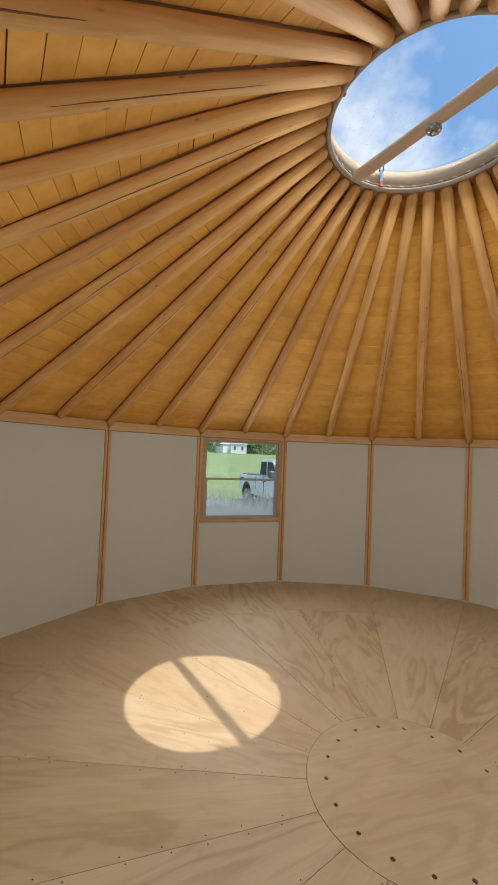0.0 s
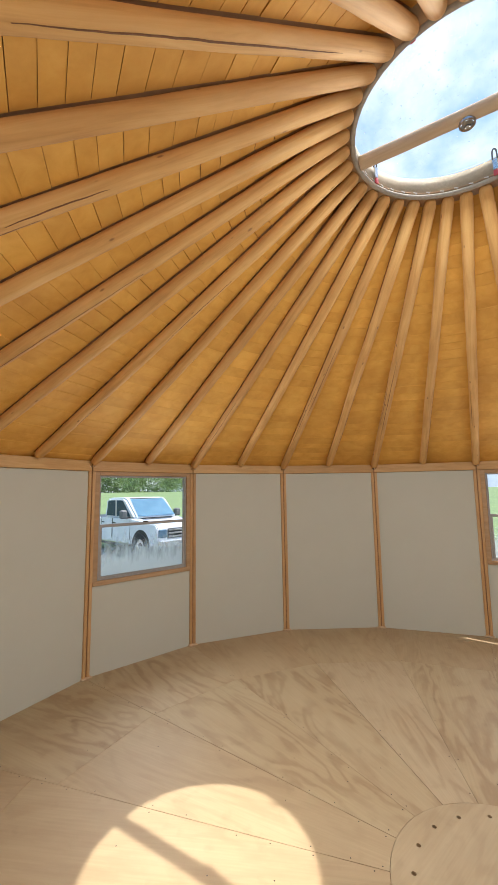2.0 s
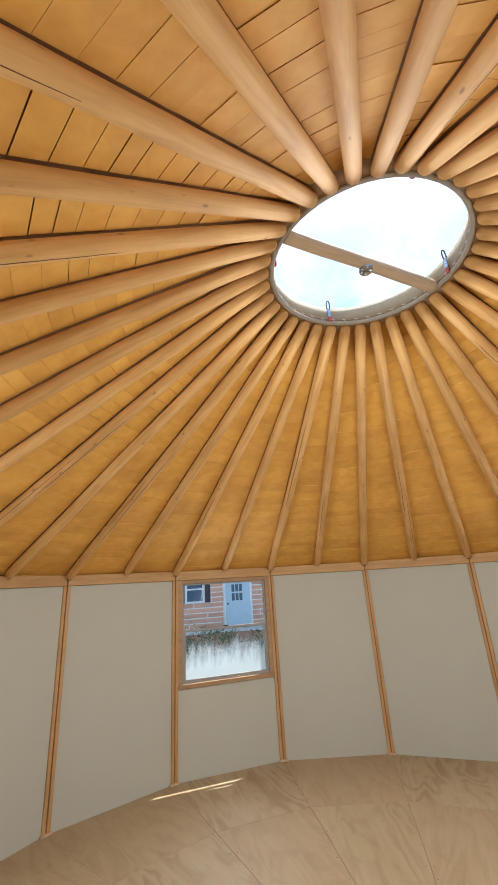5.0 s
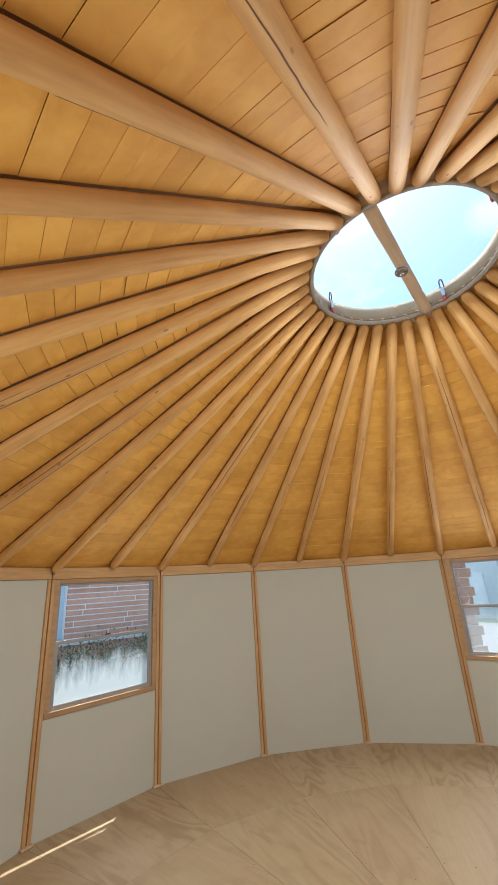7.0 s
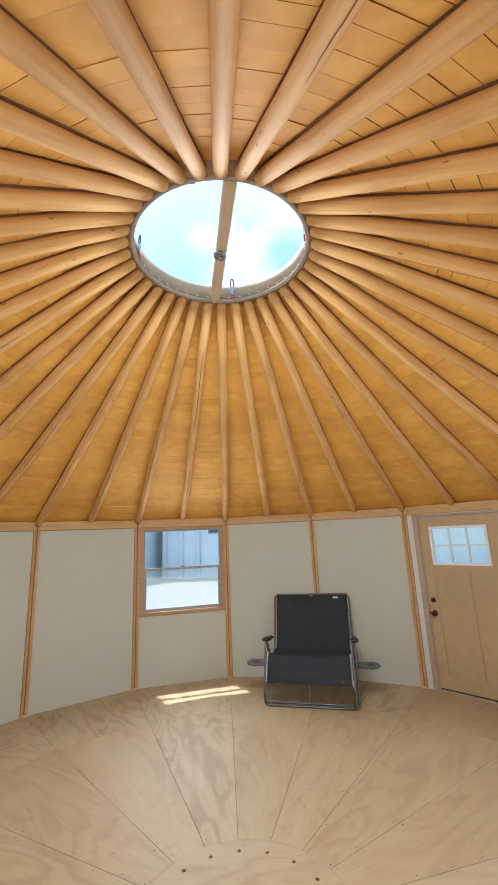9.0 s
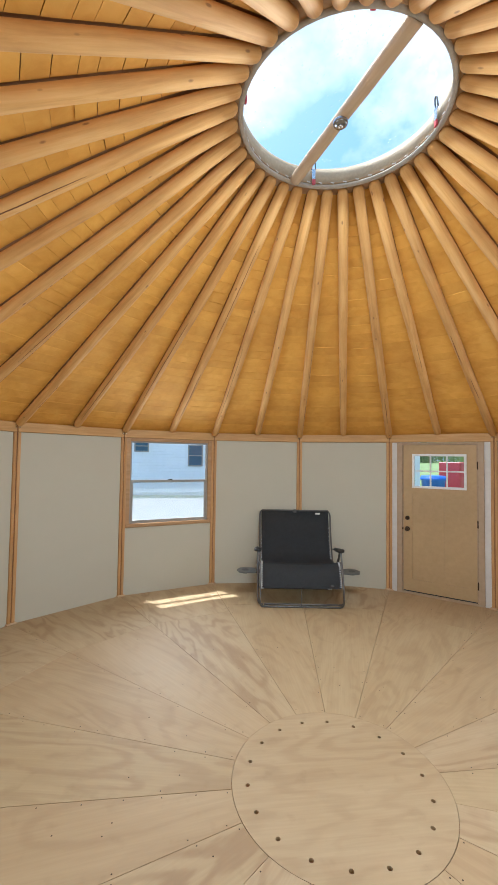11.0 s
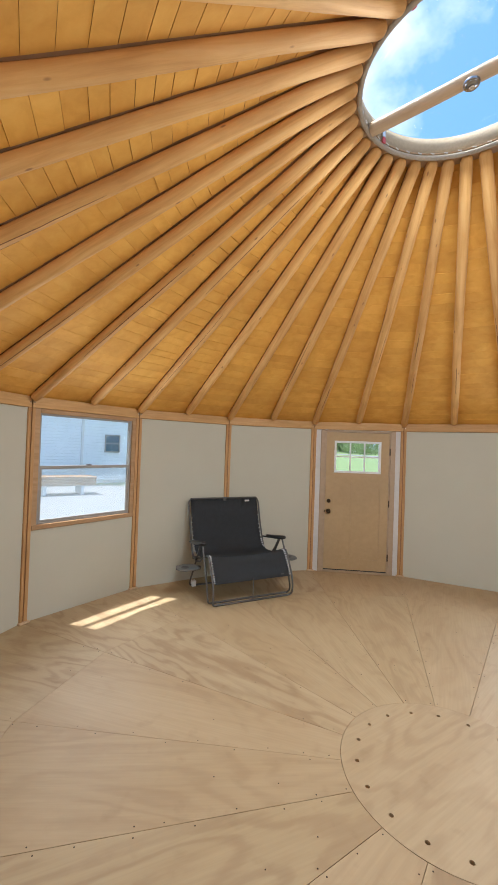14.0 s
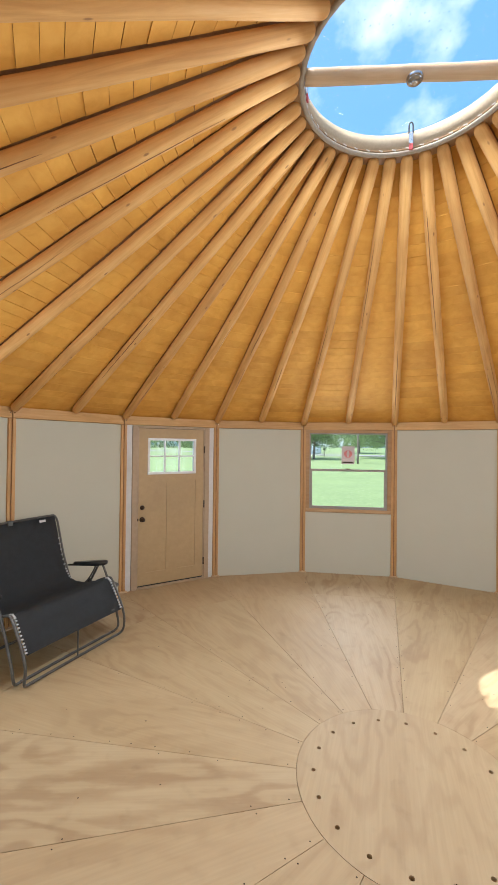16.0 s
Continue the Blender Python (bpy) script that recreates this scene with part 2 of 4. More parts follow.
M_DOOR = speckled("tan_door_paint", (0.42, 0.285, 0.135), (0.46, 0.315, 0.155), 18.0, 0.5, 0.06)
M_JAMB = speckled("taupe_door_frame", (0.38, 0.27, 0.165), (0.43, 0.31, 0.20), 18.0, 0.5, 0.06)
M_WHITE = speckled("white_paint", (0.74, 0.73, 0.71), (0.80, 0.79, 0.77), 18.0, 0.45, 0.05)
M_STRIP = speckled("primed_board", (0.60, 0.575, 0.54), (0.66, 0.635, 0.60), 12.0, 0.6, 0.05)
M_BRONZE = speckled("dark_bronze", (0.045, 0.03, 0.02), (0.08, 0.05, 0.032), 60.0, 0.35, 0.05, 0.8)
M_STEEL = speckled("grey_powder_steel", (0.10, 0.095, 0.09), (0.15, 0.145, 0.135), 80.0, 0.4, 0.05, 0.6)
M_FABRIC = speckled("charcoal_mesh_fabric", (0.040, 0.044, 0.048), (0.066, 0.072, 0.078), 260.0, 0.75, 0.5, 0.0, 2.0, 0.001)
M_CORD = speckled("pale_cord", (0.42, 0.43, 0.44), (0.55, 0.56, 0.57), 90.0, 0.7)
M_CRACK = speckled("dark_crack", (0.17, 0.075, 0.027), (0.23, 0.10, 0.04), 60.0, 0.9)
M_BLACK = speckled("black_plastic", (0.012, 0.012, 0.012), (0.022, 0.021, 0.02), 90.0, 0.45)
M_TRAY = speckled("grey_plastic", (0.10, 0.10, 0.095), (0.14, 0.14, 0.13), 60.0, 0.5)
M_CHROME = speckled("bright_steel", (0.55, 0.55, 0.55), (0.66, 0.66, 0.66), 50.0, 0.25, 0.03, 1.0)
M_RED = speckled("red_paint", (0.50, 0.05, 0.06), (0.60, 0.08, 0.085), 12.0, 0.5)
M_BLUE = speckled("blue_plastic", (0.03, 0.12, 0.55), (0.05, 0.17, 0.65), 8.0, 0.4)
M_DETECT = speckled("polished_grey_metal", (0.30, 0.31, 0.33), (0.38, 0.39, 0.41), 60.0, 0.2, 0.02, 0.9)
M_MARK = speckled("faded_red_ink", (0.55, 0.16, 0.16), (0.62, 0.21, 0.20), 40.0, 0.6)
M_LABEL = speckled("white_label", (0.56, 0.48, 0.47), (0.62, 0.54, 0.53), 30.0, 0.6)
M_EXT = speckled("outer_canvas", (0.42, 0.38, 0.31), (0.50, 0.45, 0.37), 20.0, 0.85)


# ---------- mesh helpers ----------
def mesh_of(name, bm, mat, smooth=False):
    me = bpy.data.meshes.new(name)
    bmesh.ops.recalc_face_normals(bm, faces=bm.faces[:])
    bm.to_mesh(me)
    bm.free()
    me.materials.append(mat)
    if smooth:
        for p in me.polygons:
            p.use_smooth = True
    return me


def part(name, bm, mat, parent=None, label="", at=None, smooth=False):
    ob = new(name, mesh_of(name, bm, mat, smooth))
    if parent:
        ob.parent = parent
    if at is not None:
        ob.matrix_basis = at
    if label:
        tagged(ob, label)
    return ob


def thing(name, at, label, category, group="", kind=""):
    ob = new(name)
    ob.empty_display_size = 0.1
    ob.matrix_basis = at
    return tagged(ob, label, category, group, kind)


def box(bm, x0, x1, y0, y1, z0, z1, bevel=0.0, m=None):
    r = bmesh.ops.create_cube(bm, size=1.0)
    vs = r["verts"]
    for v in vs:
        v.co = Vector(((x0 + x1) / 2 + v.co.x * (x1 - x0), (y0 + y1) / 2 + v.co.y * (y1 - y0), (z0 + z1) / 2 + v.co.z * (z1 - z0)))
    if bevel:
        es = list({e for v in vs for e in v.link_edges})
        r2 = bmesh.ops.bevel(bm, geom=es, offset=bevel, segments=1, affect="EDGES")
        vs = list({v for f in r2["faces"] for v in f.verts} | {v for v in vs if v.is_valid})
    if m is not None:
        for v in vs:
            v.co = m @ v.co
    return bm


def boxes(specs, bevel=0.0):
    bm = bmesh.new()
    for s in specs:
        box(bm, *s, bevel=bevel)
    return bm


def tube(bm, pts, radius, seg=10, closed=False, smooth=3):
    """Sweep a round section along a path that is rounded off between its points."""
    pts = [Vector(p) for p in pts]
    path = []
    cnt = len(pts)
    for i in range(cnt if closed else cnt - 1):
        p0 = pts[i - 1] if closed or i > 0 else pts[i]
        p1, p2 = pts[i], pts[(i + 1) % cnt]
        p3 = pts[(i + 2) % cnt] if closed or i + 2 < cnt else p2
        for j in range(smooth):
            t = j / smooth
            path.append(0.5 * ((2 * p1) + (p2 - p0) * t + (2 * p0 - 5 * p1 + 4 * p2 - p3) * t * t + (3 * p1 - p0 - 3 * p2 + p3) * t ** 3))
    if not closed:
        path.append(pts[-1])
    rings = []
    up = Vector((0, 0, 1))
    num = len(path)
    for i, p in enumerate(path):
        a = path[i - 1] if closed or i > 0 else p
        b = path[(i + 1) % num] if closed or i + 1 < num else p
        d = (b - a).normalized()
        if abs(d.dot(up)) > 0.95:
            up = Vector((1, 0, 0)) if abs(d.x) < 0.9 else Vector((0, 1, 0))
        s = d.cross(up).normalized()
        u = s.cross(d).normalized()
        up = u
        rad = radius(i / max(1, num - 1)) if callable(radius) else radius
        rings.append([bm.verts.new(p + (s * math.cos(q) + u * math.sin(q)) * rad) for q in (2 * math.pi * j / seg for j in range(seg))])
    for i in range(num if closed else num - 1):
        a, b = rings[i], rings[(i + 1) % num]
        for j in range(seg):
            bm.faces.new((a[j], a[(j + 1) % seg], b[(j + 1) % seg], b[j]))
    if not closed:
        bm.faces.new(rings[0][::-1])
        bm.faces.new(rings[-1])
    return bm


def revolve(bm, profile, seg=32, m=None, closed=False, caps=True):
    """Turn a list of (r, z) about the z axis."""
    rings = []
    for r, z in profile:
        rings.append([bm.verts.new((r * math.cos(2 * math.pi * j / seg), r * math.sin(2 * math.pi * j / seg), z)) for j in range(seg)])
    pairs = list(zip(rings, rings[1:]))
    if closed:
        pairs.append((rings[-1], rings[0]))
    for a, b in pairs:
        for j in range(seg):
            bm.faces.new((a[j], a[(j + 1) % seg], b[(j + 1) % seg], b[j]))
    if caps and not closed:
        for ring in (rings[0], rings[-1]):
            if (ring[0].co - ring[seg // 2].co).length > 1e-5:
                bm.faces.new(ring)
    if m is not None:
        for ring in rings:
            for v in ring:
                v.co = m @ v.co
    return bm


def prism(bm, outline, z0, z1):
    lo = [bm.verts.new((x, y, z0)) for x, y in outline]
    hi = [bm.verts.new((x, y, z1)) for x, y in outline]
    cnt = len(outline)
    bm.faces.new(lo[::-1])
    bm.faces.new(hi)
    for i in range(cnt):
        bm.faces.new((lo[i], lo[(i + 1) % cnt], hi[(i + 1) % cnt], hi[i]))
    return bm


# ---------- walls ----------
def wall_panel(k):
    has_window, has_door = k in WINDOWS, k == DOOR
    label = "pale grey wall panel framed in pine strips"
    if has_window:
        label = "pale grey wall panel below a pine-framed window opening"
    if has_door:
        label = "pale grey wall panel around the entrance door"
    wall = thing("wall_%d" % (k + 1), panel_pose(k), label, "wall", kind="structure")
    e = HALF - 0.0055
    # face boards
    if has_window:
        part("board", boxes([(-0.606, 0.606, 0.014, 0.05, 0.0, 0.885)]), M_SHEET, wall)
        for s in (-1, 1):
            a, b = sorted((s * 0.552, s * 0.607))
            part("jamb", boxes([(a, b, 0.004, 0.085, 0.885, WALL_TOP)], 0.003), M_SILL, wall)
        part("header", boxes([(-0.552, 0.552, 0.003, 0.085, 2.043, WALL_TOP)], 0.003), M_SILL, wall)
        part("sill", boxes([(-0.60, 0.60, -0.004, 0.085, 0.887, 0.935)], 0.004), M_SILL, wall)
        part("outer_skin", boxes([(-0.66, 0.66, 0.088, 0.10, GROUND, 0.935), (-0.66, -0.552, 0.088, 0.10, 0.935, 2.043), (0.552, 0.66, 0.088, 0.10, 0.935, 2.043), (-0.66, 0.66, 0.088, 0.10, 2.043, 2.32)]), M_EXT, wall)
    elif has_door:
        for s in (-1, 1):
            a, b = sorted((s * 0.535, s * 0.606))
            part("board", boxes([(a, b, 0.014, 0.05, 0.0, WALL_TOP)]), M_STRIP, wall)
        part("outer_skin", boxes([(-0.66, -0.535, 0.088, 0.10, GROUND, 2.32), (0.535, 0.66, 0.088, 0.10, GROUND, 2.32), (-0.535, 0.535, 0.088, 0.10, 2.10, 2.32), (-0.535, 0.535, 0.088, 0.10, GROUND, 0.0)]), M_EXT, wall)
    else:
        part("board", boxes([(-0.606, 0.606, 0.014, 0.05, 0.0, WALL_TOP)]), M_SHEET, wall)
        part("outer_skin", boxes([(-0.66, 0.66, 0.088, 0.10, GROUND, 2.32)]), M_EXT, wall)
    # pine strips at both ends, rail on top
    for s in (-1, 1):
        a, b = sorted((s * (e - 0.033), s * e))
        part("strip", boxes([(a, b, -0.004, 0.055, 0.001, WALL_TOP)], 0.003), M_TRIM, wall)
    part("top_rail", boxes([(-e, e, -0.006, 0.085, WALL_TOP + 0.002, 2.196)], 0.004), M_RAIL, wall)
    return wall


for k in range(SIDES):
    wall_panel(k)

for k in range(SIDES):
    a = radians(100.0 - 20.0 * k)
    post = thing("corner_post", pose(RAD * math.cos(a), RAD * math.sin(a), 0, 0, 0, math.degrees(a)), "corner filler, brown core coloured as the shaded gap between two pine strips", "post", "wall corner posts", "structure")
    # added core fills the gap; its brown stands for the shade between strips
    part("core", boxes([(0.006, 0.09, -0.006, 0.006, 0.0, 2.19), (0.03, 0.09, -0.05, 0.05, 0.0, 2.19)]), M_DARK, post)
    part("foot_block", boxes([(-0.036, 0.02, -0.055, 0.055, 0.0, 0.018)], 0.005), M_BAR, post)
    bm = bmesh.new()
    for s in (-0.022, 0.022):
        revolve(bm, [(0.0005, 0.0), (0.009, 0.0), (0.007, 0.005), (0.0005, 0.006)], 8, pose(-0.006, s, 2.14, 0, -90, 0))
    part("screw", bm, M_CHROME, post)


# ---------- windows ----------
def window_unit(i, k):
    win = thing("window_%d" % (i + 1), panel_pose(k, 0.0, 0.0), "single-hung window with taupe frame in pine opening", "window", kind="structure")
    w, z0, z1, zm = 0.552, 0.935, 2.043, 1.50
    f = 0.02
    frame_bm = boxes([(-w, -w + f, 0.02, 0.075, z0, z1), (w - f, w, 0.02, 0.075, z0, z1), (-w + f, w - f, 0.02, 0.075, z0, z0 + f), (-w + f, w - f, 0.02, 0.075, z1 - f, z1)], 0.002)
    part("window_frame", frame_bm, M_VINYL, win)
    g = w - f
    up = part("upper_sash", boxes([(-g, g, 0.05, 0.068, zm - 0.018, zm + 0.012)], 0.002), M_VINYL, win)
    lo = part("lower_sash", boxes([(-g, g, 0.024, 0.046, zm - 0.014, zm + 0.016), (-g, g, 0.024, 0.046, z0 + f, z0 + f + 0.02), (-g, -g + 0.024, 0.024, 0.046, z0 + f + 0.02, zm - 0.014), (g - 0.024, g, 0.024, 0.046, z0 + f + 0.02, zm - 0.014)], 0.002), M_VINYL, win)
    part("latch", boxes([(-0.03, 0.03, 0.012, 0.024, zm + 0.016, zm + 0.028)], 0.003), M_BRONZE, win)
    p1 = part("pane", boxes([(-g, g, -0.002, 0.002, -(z1 - f - zm - 0.012) / 2, (z1 - f - zm - 0.012) / 2)]), M_GLASS, win, at=pose(0, 0.059, (z1 - f + zm + 0.012) / 2))
    h = (zm - 0.014 - z0 - f - 0.02) / 2
    p2 = part("pane", boxes([(-g + 0.024, g - 0.024, -0.002, 0.002, -h, h)]), (M_FOG, M_FOG, M_HAZE, M_GLASS)[i], win, at=pose(0, 0.035, zm - 0.014 - h))
    p1.visible_shadow = p2.visible_shadow = False
    return win


for i, k in enumerate(WINDOWS):
    window_unit(i, k)

# printed notice stuck to the pane of the fourth window
note = thing("window_sticker", panel_pose(WINDOWS[3], 0.050, 1.725) @ pose(0.012, 0, 0), "pale pink printed notice with a red mark on the window pane", "sticker")
part("sheet", boxes([(-0.10, 0.085, 0.0, 0.002, -0.135, 0.125)]), M_LABEL, note)
bm = bmesh.new()
for s in (-1, 1):
    prism(bm, [(s * 0.004, 0.062), (s * 0.05, 0.03), (s * 0.062, -0.012), (s * 0.03, -0.05), (s * 0.004, -0.062), (s * 0.022, 0.0)], 0.0, 0.0012)
part("mark", bm, M_MARK, note, "red printed mark", pose(-0.008, -0.001, 0.015, 90, 0, 0))
part("band", boxes([(-0.085, 0.07, -0.002, 0.0, -0.12, -0.10)]), M_BRONZE, note, "dark line of small print")


# ---------- door ----------
def entrance_door():
    d = thing("door_1", panel_pose(DOOR), "closed tan craftsman door with six-pane window", "door", kind="structure")
    for s in (-1, 1):
        a, b = sorted((s * 0.463, s * 0.534))
        part("jamb", boxes([(a, b, -0.004, 0.088, 0.0, 2.082)], 0.004), M_JAMB, d)
        a, b = sorted((s * 0.448, s * 0.462))
        part("stop", boxes([(a, b, 0.006, 0.03, 0.03, 2.052)], 0.002), M_JAMB, d)
    part("head", boxes([(-0.463, 0.463, -0.004, 0.088, 2.052, 2.082)], 0.004), M_JAMB, d)
    part("threshold", boxes([(-0.463, 0.463, -0.006, 0.088, 0.0, 0.028)], 0.004), M_JAMB, d)
    part("sweep", boxes([(-0.455, 0.455, 0.012, 0.05, 0.029, 0.042)]), M_BLACK, d)
    # slab: stiles and rails around two sunk panels and the lite
    y0, y1 = 0.014, 0.055
    slab = boxes([(-0.457, -0.335, y0, y1, 0.043, 2.050), (0.335, 0.457, y0, y1, 0.043, 2.050), (-0.335, 0.335, y0, y1, 1.925, 2.050),
                  (-0.335, 0.335, y0, y1, 1.36, 1.455), (-0.335, 0.335, y0, y1, 0.043, 0.20), (-0.072, 0.072, y0, y1, 0.20, 1.36),
                  (-0.335, -0.072, y0 + 0.009, y1, 0.20, 1.36), (0.072, 0.335, y0 + 0.009, y1, 0.20, 1.36)])
    slab_ob = part("slab", slab, M_DOOR, d)
    lite = part("lite_frame", boxes([(-0.335, 0.335, 0.002, 0.06, 1.455, 1.485), (-0.335, 0.335, 0.002, 0.06, 1.895, 1.925), (-0.335, -0.305, 0.002, 0.06, 1.485, 1.895), (0.305, 0.335, 0.002, 0.06, 1.485, 1.895)], 0.003), M_WHITE, d, "white painted window frame")
    for x in (-0.102, 0.102):
        part("muntin", boxes([(x - 0.009, x + 0.009, 0.014, 0.05, 1.485, 1.895)], 0.002), M_WHITE, lite)
    for x0, x1 in ((-0.305, -0.111), (-0.093, 0.093), (0.111, 0.305)):
        part("muntin", boxes([(x0, x1, 0.014, 0.05, 1.682, 1.70)], 0.002), M_WHITE, lite)
    pane = part("pane", boxes([(-0.305, 0.305, 0.03, 0.034, 1.485, 1.895)]), M_GLASS, lite)
    pane.visible_shadow = False
    # deadbolt and knob
    for z, r in ((1.035, 0.030), (0.885, 0.033)):
        bm = bmesh.new()
        prof = [(0.0005, 0.0), (r, 0.0), (r, 0.008), (0.014, 0.012), (0.013, 0.03), (r * 0.85, 0.04), (r * 0.8, 0.055), (0.0005, 0.062)] if r > 0.031 else [(0.0005, 0.0), (r, 0.0), (r * 0.93, 0.012), (0.012, 0.015), (0.010, 0.028), (0.0005, 0.03)]
        revolve(bm, prof, 20, pose(-0.398, y0, z, 90, 0, 0))
        part("knob" if r > 0.031 else "deadbolt", bm, M_BRONZE, d, "dark bronze " + ("knob" if r > 0.031 else "deadbolt"), smooth=True)
    part("strike", boxes([(-0.464, -0.449, 0.0, 0.012, 0.87, 0.90)]), M_BRONZE, d)
    for z in (0.25, 1.03, 1.78):
        part("hinge", boxes([(0.452, 0.468, -0.006, 0.012, z - 0.05, z + 0.05)], 0.003), M_BRONZE, d)


entrance_door()


# ---------- roof: deck boards, membrane, rafters, ring ----------
def deck_z(r):
    return FOOT_Z + 0.036 + (FOOT_R - r) * SLOPE


def ceiling_boards():
    bm = bmesh.new()
    rng = random.Random(5)
    tan5 = math.tan(radians(5.0))
    along = math.hypot(1.0, SLOPE)
    for i in range(36):
        a = radians(10.0 * i + 5.0)
        ca, sa = math.cos(a), math.sin(a)
        r = 3.80
        tight = rng.random()
        while r > 0.70:
            w = rng.choice((0.092, 0.118, 0.118, 0.122)) / along * rng.uniform(0.97, 1.03)
            r1 = max(r - w, 0.69)
            gap = rng.choice((0.001, 0.0014, 0.002, 0.003, 0.004)) * (0.6 + 0.9 * tight)
            drop = rng.uniform(-0.0025, 0.0015)
            vs = []
            for rr, dz in ((r - gap / 2, 0.0), (r1 + gap / 2, 0.0)):
                for s in (-1, 1):
                    y = s * (rr * tan5 - (0.0355 if rr < 3.62 else 0.002))
                    vs.append((rr * ca - y * sa, rr * sa + y * ca, deck_z(rr) + drop))
            lo = [bm.verts.new(v) for v in (vs[0], vs[1], vs[3], vs[2])]
            hi = [bm.verts.new((v[0], v[1], v[2] + 0.018)) for v in (vs[0], vs[1], vs[3], vs[2])]
            bm.faces.new(lo)
            for j in range(4):
                bm.faces.new((lo[j], lo[(j + 1) % 4], hi[(j + 1) % 4], hi[j]))
            r = r1
    return bm


tagged(part("ceiling", ceiling_boards(), M_DECK), "amber pine boards laid across the rafters of a conical roof", "ceiling", kind="structure")
bm = bmesh.new()
revolve(bm, [(0.69, deck_z(0.69) + 0.02), (3.78, deck_z(3.78) + 0.02), (3.82, deck_z(3.82) + 0.018), (3.82, deck_z(3.82) + 0.05), (0.69, deck_z(0.69) + 0.09)], 36, pose(0, 0, 0, 0, 0, 0), True)
tagged(part("roof", bm, M_UNDER), "conical roof membrane over the deck boards", "roof", kind="structure")


def pole_radius(seed, x, q, length):
    p = Vector((x * 2.2 + seed * 7.3, math.cos(q) * 0.8, math.sin(q) * 0.8))
    return (0.0445 - 0.001 * x / length) * (1 + 0.07 * noise.noise(p) + 0.03 * noise.noise(p * 3))


def pole_bend(seed, x):
    return noise.noise_vector(Vector((x * 0.9, seed * 3.1, 0))) * 0.006


def crack_mesh(seed, k):
    """A long thin drying crack lying in the surface of a pole."""
    rng = random.Random(seed * 13 + k)
    length = math.hypot(FOOT_R - TIP_R, TIP_Z - FOOT_Z)
    q0 = rng.uniform(-2.7, -0.4)
    c0 = rng.uniform(0.05, 0.55) * length
    c1 = min(length * 0.95, c0 + rng.uniform(0.4, 1.5))
    wide = rng.uniform(0.0016, 0.0036)
    bm = bmesh.new()
    rows = []
    for i in range(31):
        s = i / 30
        x = c0 + (c1 - c0) * s
        q = q0 + 0.10 * noise.noise(Vector((x * 3, seed * 1.7, k))) + 0.05 * noise.noise(Vector((x * 14, seed, k)))
        w = wide * math.sin(math.pi * min(1, max(0.02, s))) ** 0.5 + 0.0002
        rr = pole_radius(seed, x, q, length) + 0.0004
        bend = pole_bend(seed, x)
        row = []
        for d, lift in ((-1, 0.0), (0, 0.0012), (1, 0.0)):
            qq = q + d * w / rr
            row.append(bm.verts.new((x, (rr + lift) * math.cos(qq) + bend.y, min((rr + lift) * math.sin(qq) + bend.z, 0.040))))
        rows.append(row)
    for a, b in zip(rows, rows[1:]):
        bm.faces.new((a[0], a[1], b[1], b[0]))
        bm.faces.new((a[1], a[2], b[2], b[1]))
    return bm


def rafter_mesh(seed, cut=0.0):
    """A peeled pole along x from the wall to the ring, with rounded ends, taper and waviness."""
    length = math.hypot(FOOT_R - TIP_R, TIP_Z - FOOT_Z) - cut
    bm = bmesh.new()
    angles = [2 * math.pi * j / 20 for j in range(20)]
    xs = [0.0, 0.008, 0.022, 0.045] + [0.045 + (length - 0.09) * (i + 1) / 26 for i in range(26)] + [length - 0.022, length - 0.008, length]
    ends = {0: 0.45, 1: 0.72, 2: 0.90, 3: 0.98, len(xs) - 4: 0.98, len(xs) - 3: 0.88, len(xs) - 2: 0.66, len(xs) - 1: 0.40}
    rings = []
    for i, x in enumerate(xs):
        wob = pole_bend(seed, x)
        ring = []
        for q in angles:
            rr = pole_radius(seed, x, q, length) * ends.get(i, 1.0)
            ring.append(bm.verts.new((x, rr * math.cos(q) + wob.y, min(rr * math.sin(q) + wob.z, 0.040))))
        rings.append(ring)
    cnt = len(angles)
    for a, b in zip(rings, rings[1:]):
        for j in range(cnt):
            bm.faces.new((a[j], a[(j + 1) % cnt], b[(j + 1) % cnt], b[j]))
    bm.faces.new(rings[0][::-1])
    bm.faces.new(rings[-1])
    return mesh_of("rafter", bm, M_POLE, True)


SLOPE_DEG = math.degrees(math.atan2(TIP_Z - FOOT_Z, FOOT_R - TIP_R))
for i in range(36):
    a = radians(10.0 * i)
    on_post = i % 2 == 0
    cut = 0.0 if on_post else 0.055
    ob = new("rafter", rafter_mesh(i + 1, cut))
    # local x climbs from the wall to the ring
    ob.matrix_basis = pose(FOOT_R * math.cos(a), FOOT_R * math.sin(a), FOOT_Z, 0, 0, math.degrees(a) + 180) @ pose(0, 0, 0, 0, -SLOPE_DEG, 0) @ pose(cut, 0, 0)
    for c in range(random.Random(i + 77).choice((0, 1, 1, 2))):
        part("drying_crack", crack_mesh(i + 1, c), M_CRACK, ob)
    tagged(ob, "peeled round pine rafter pole running from wall to skylight ring", "rafter", "roof rafters")


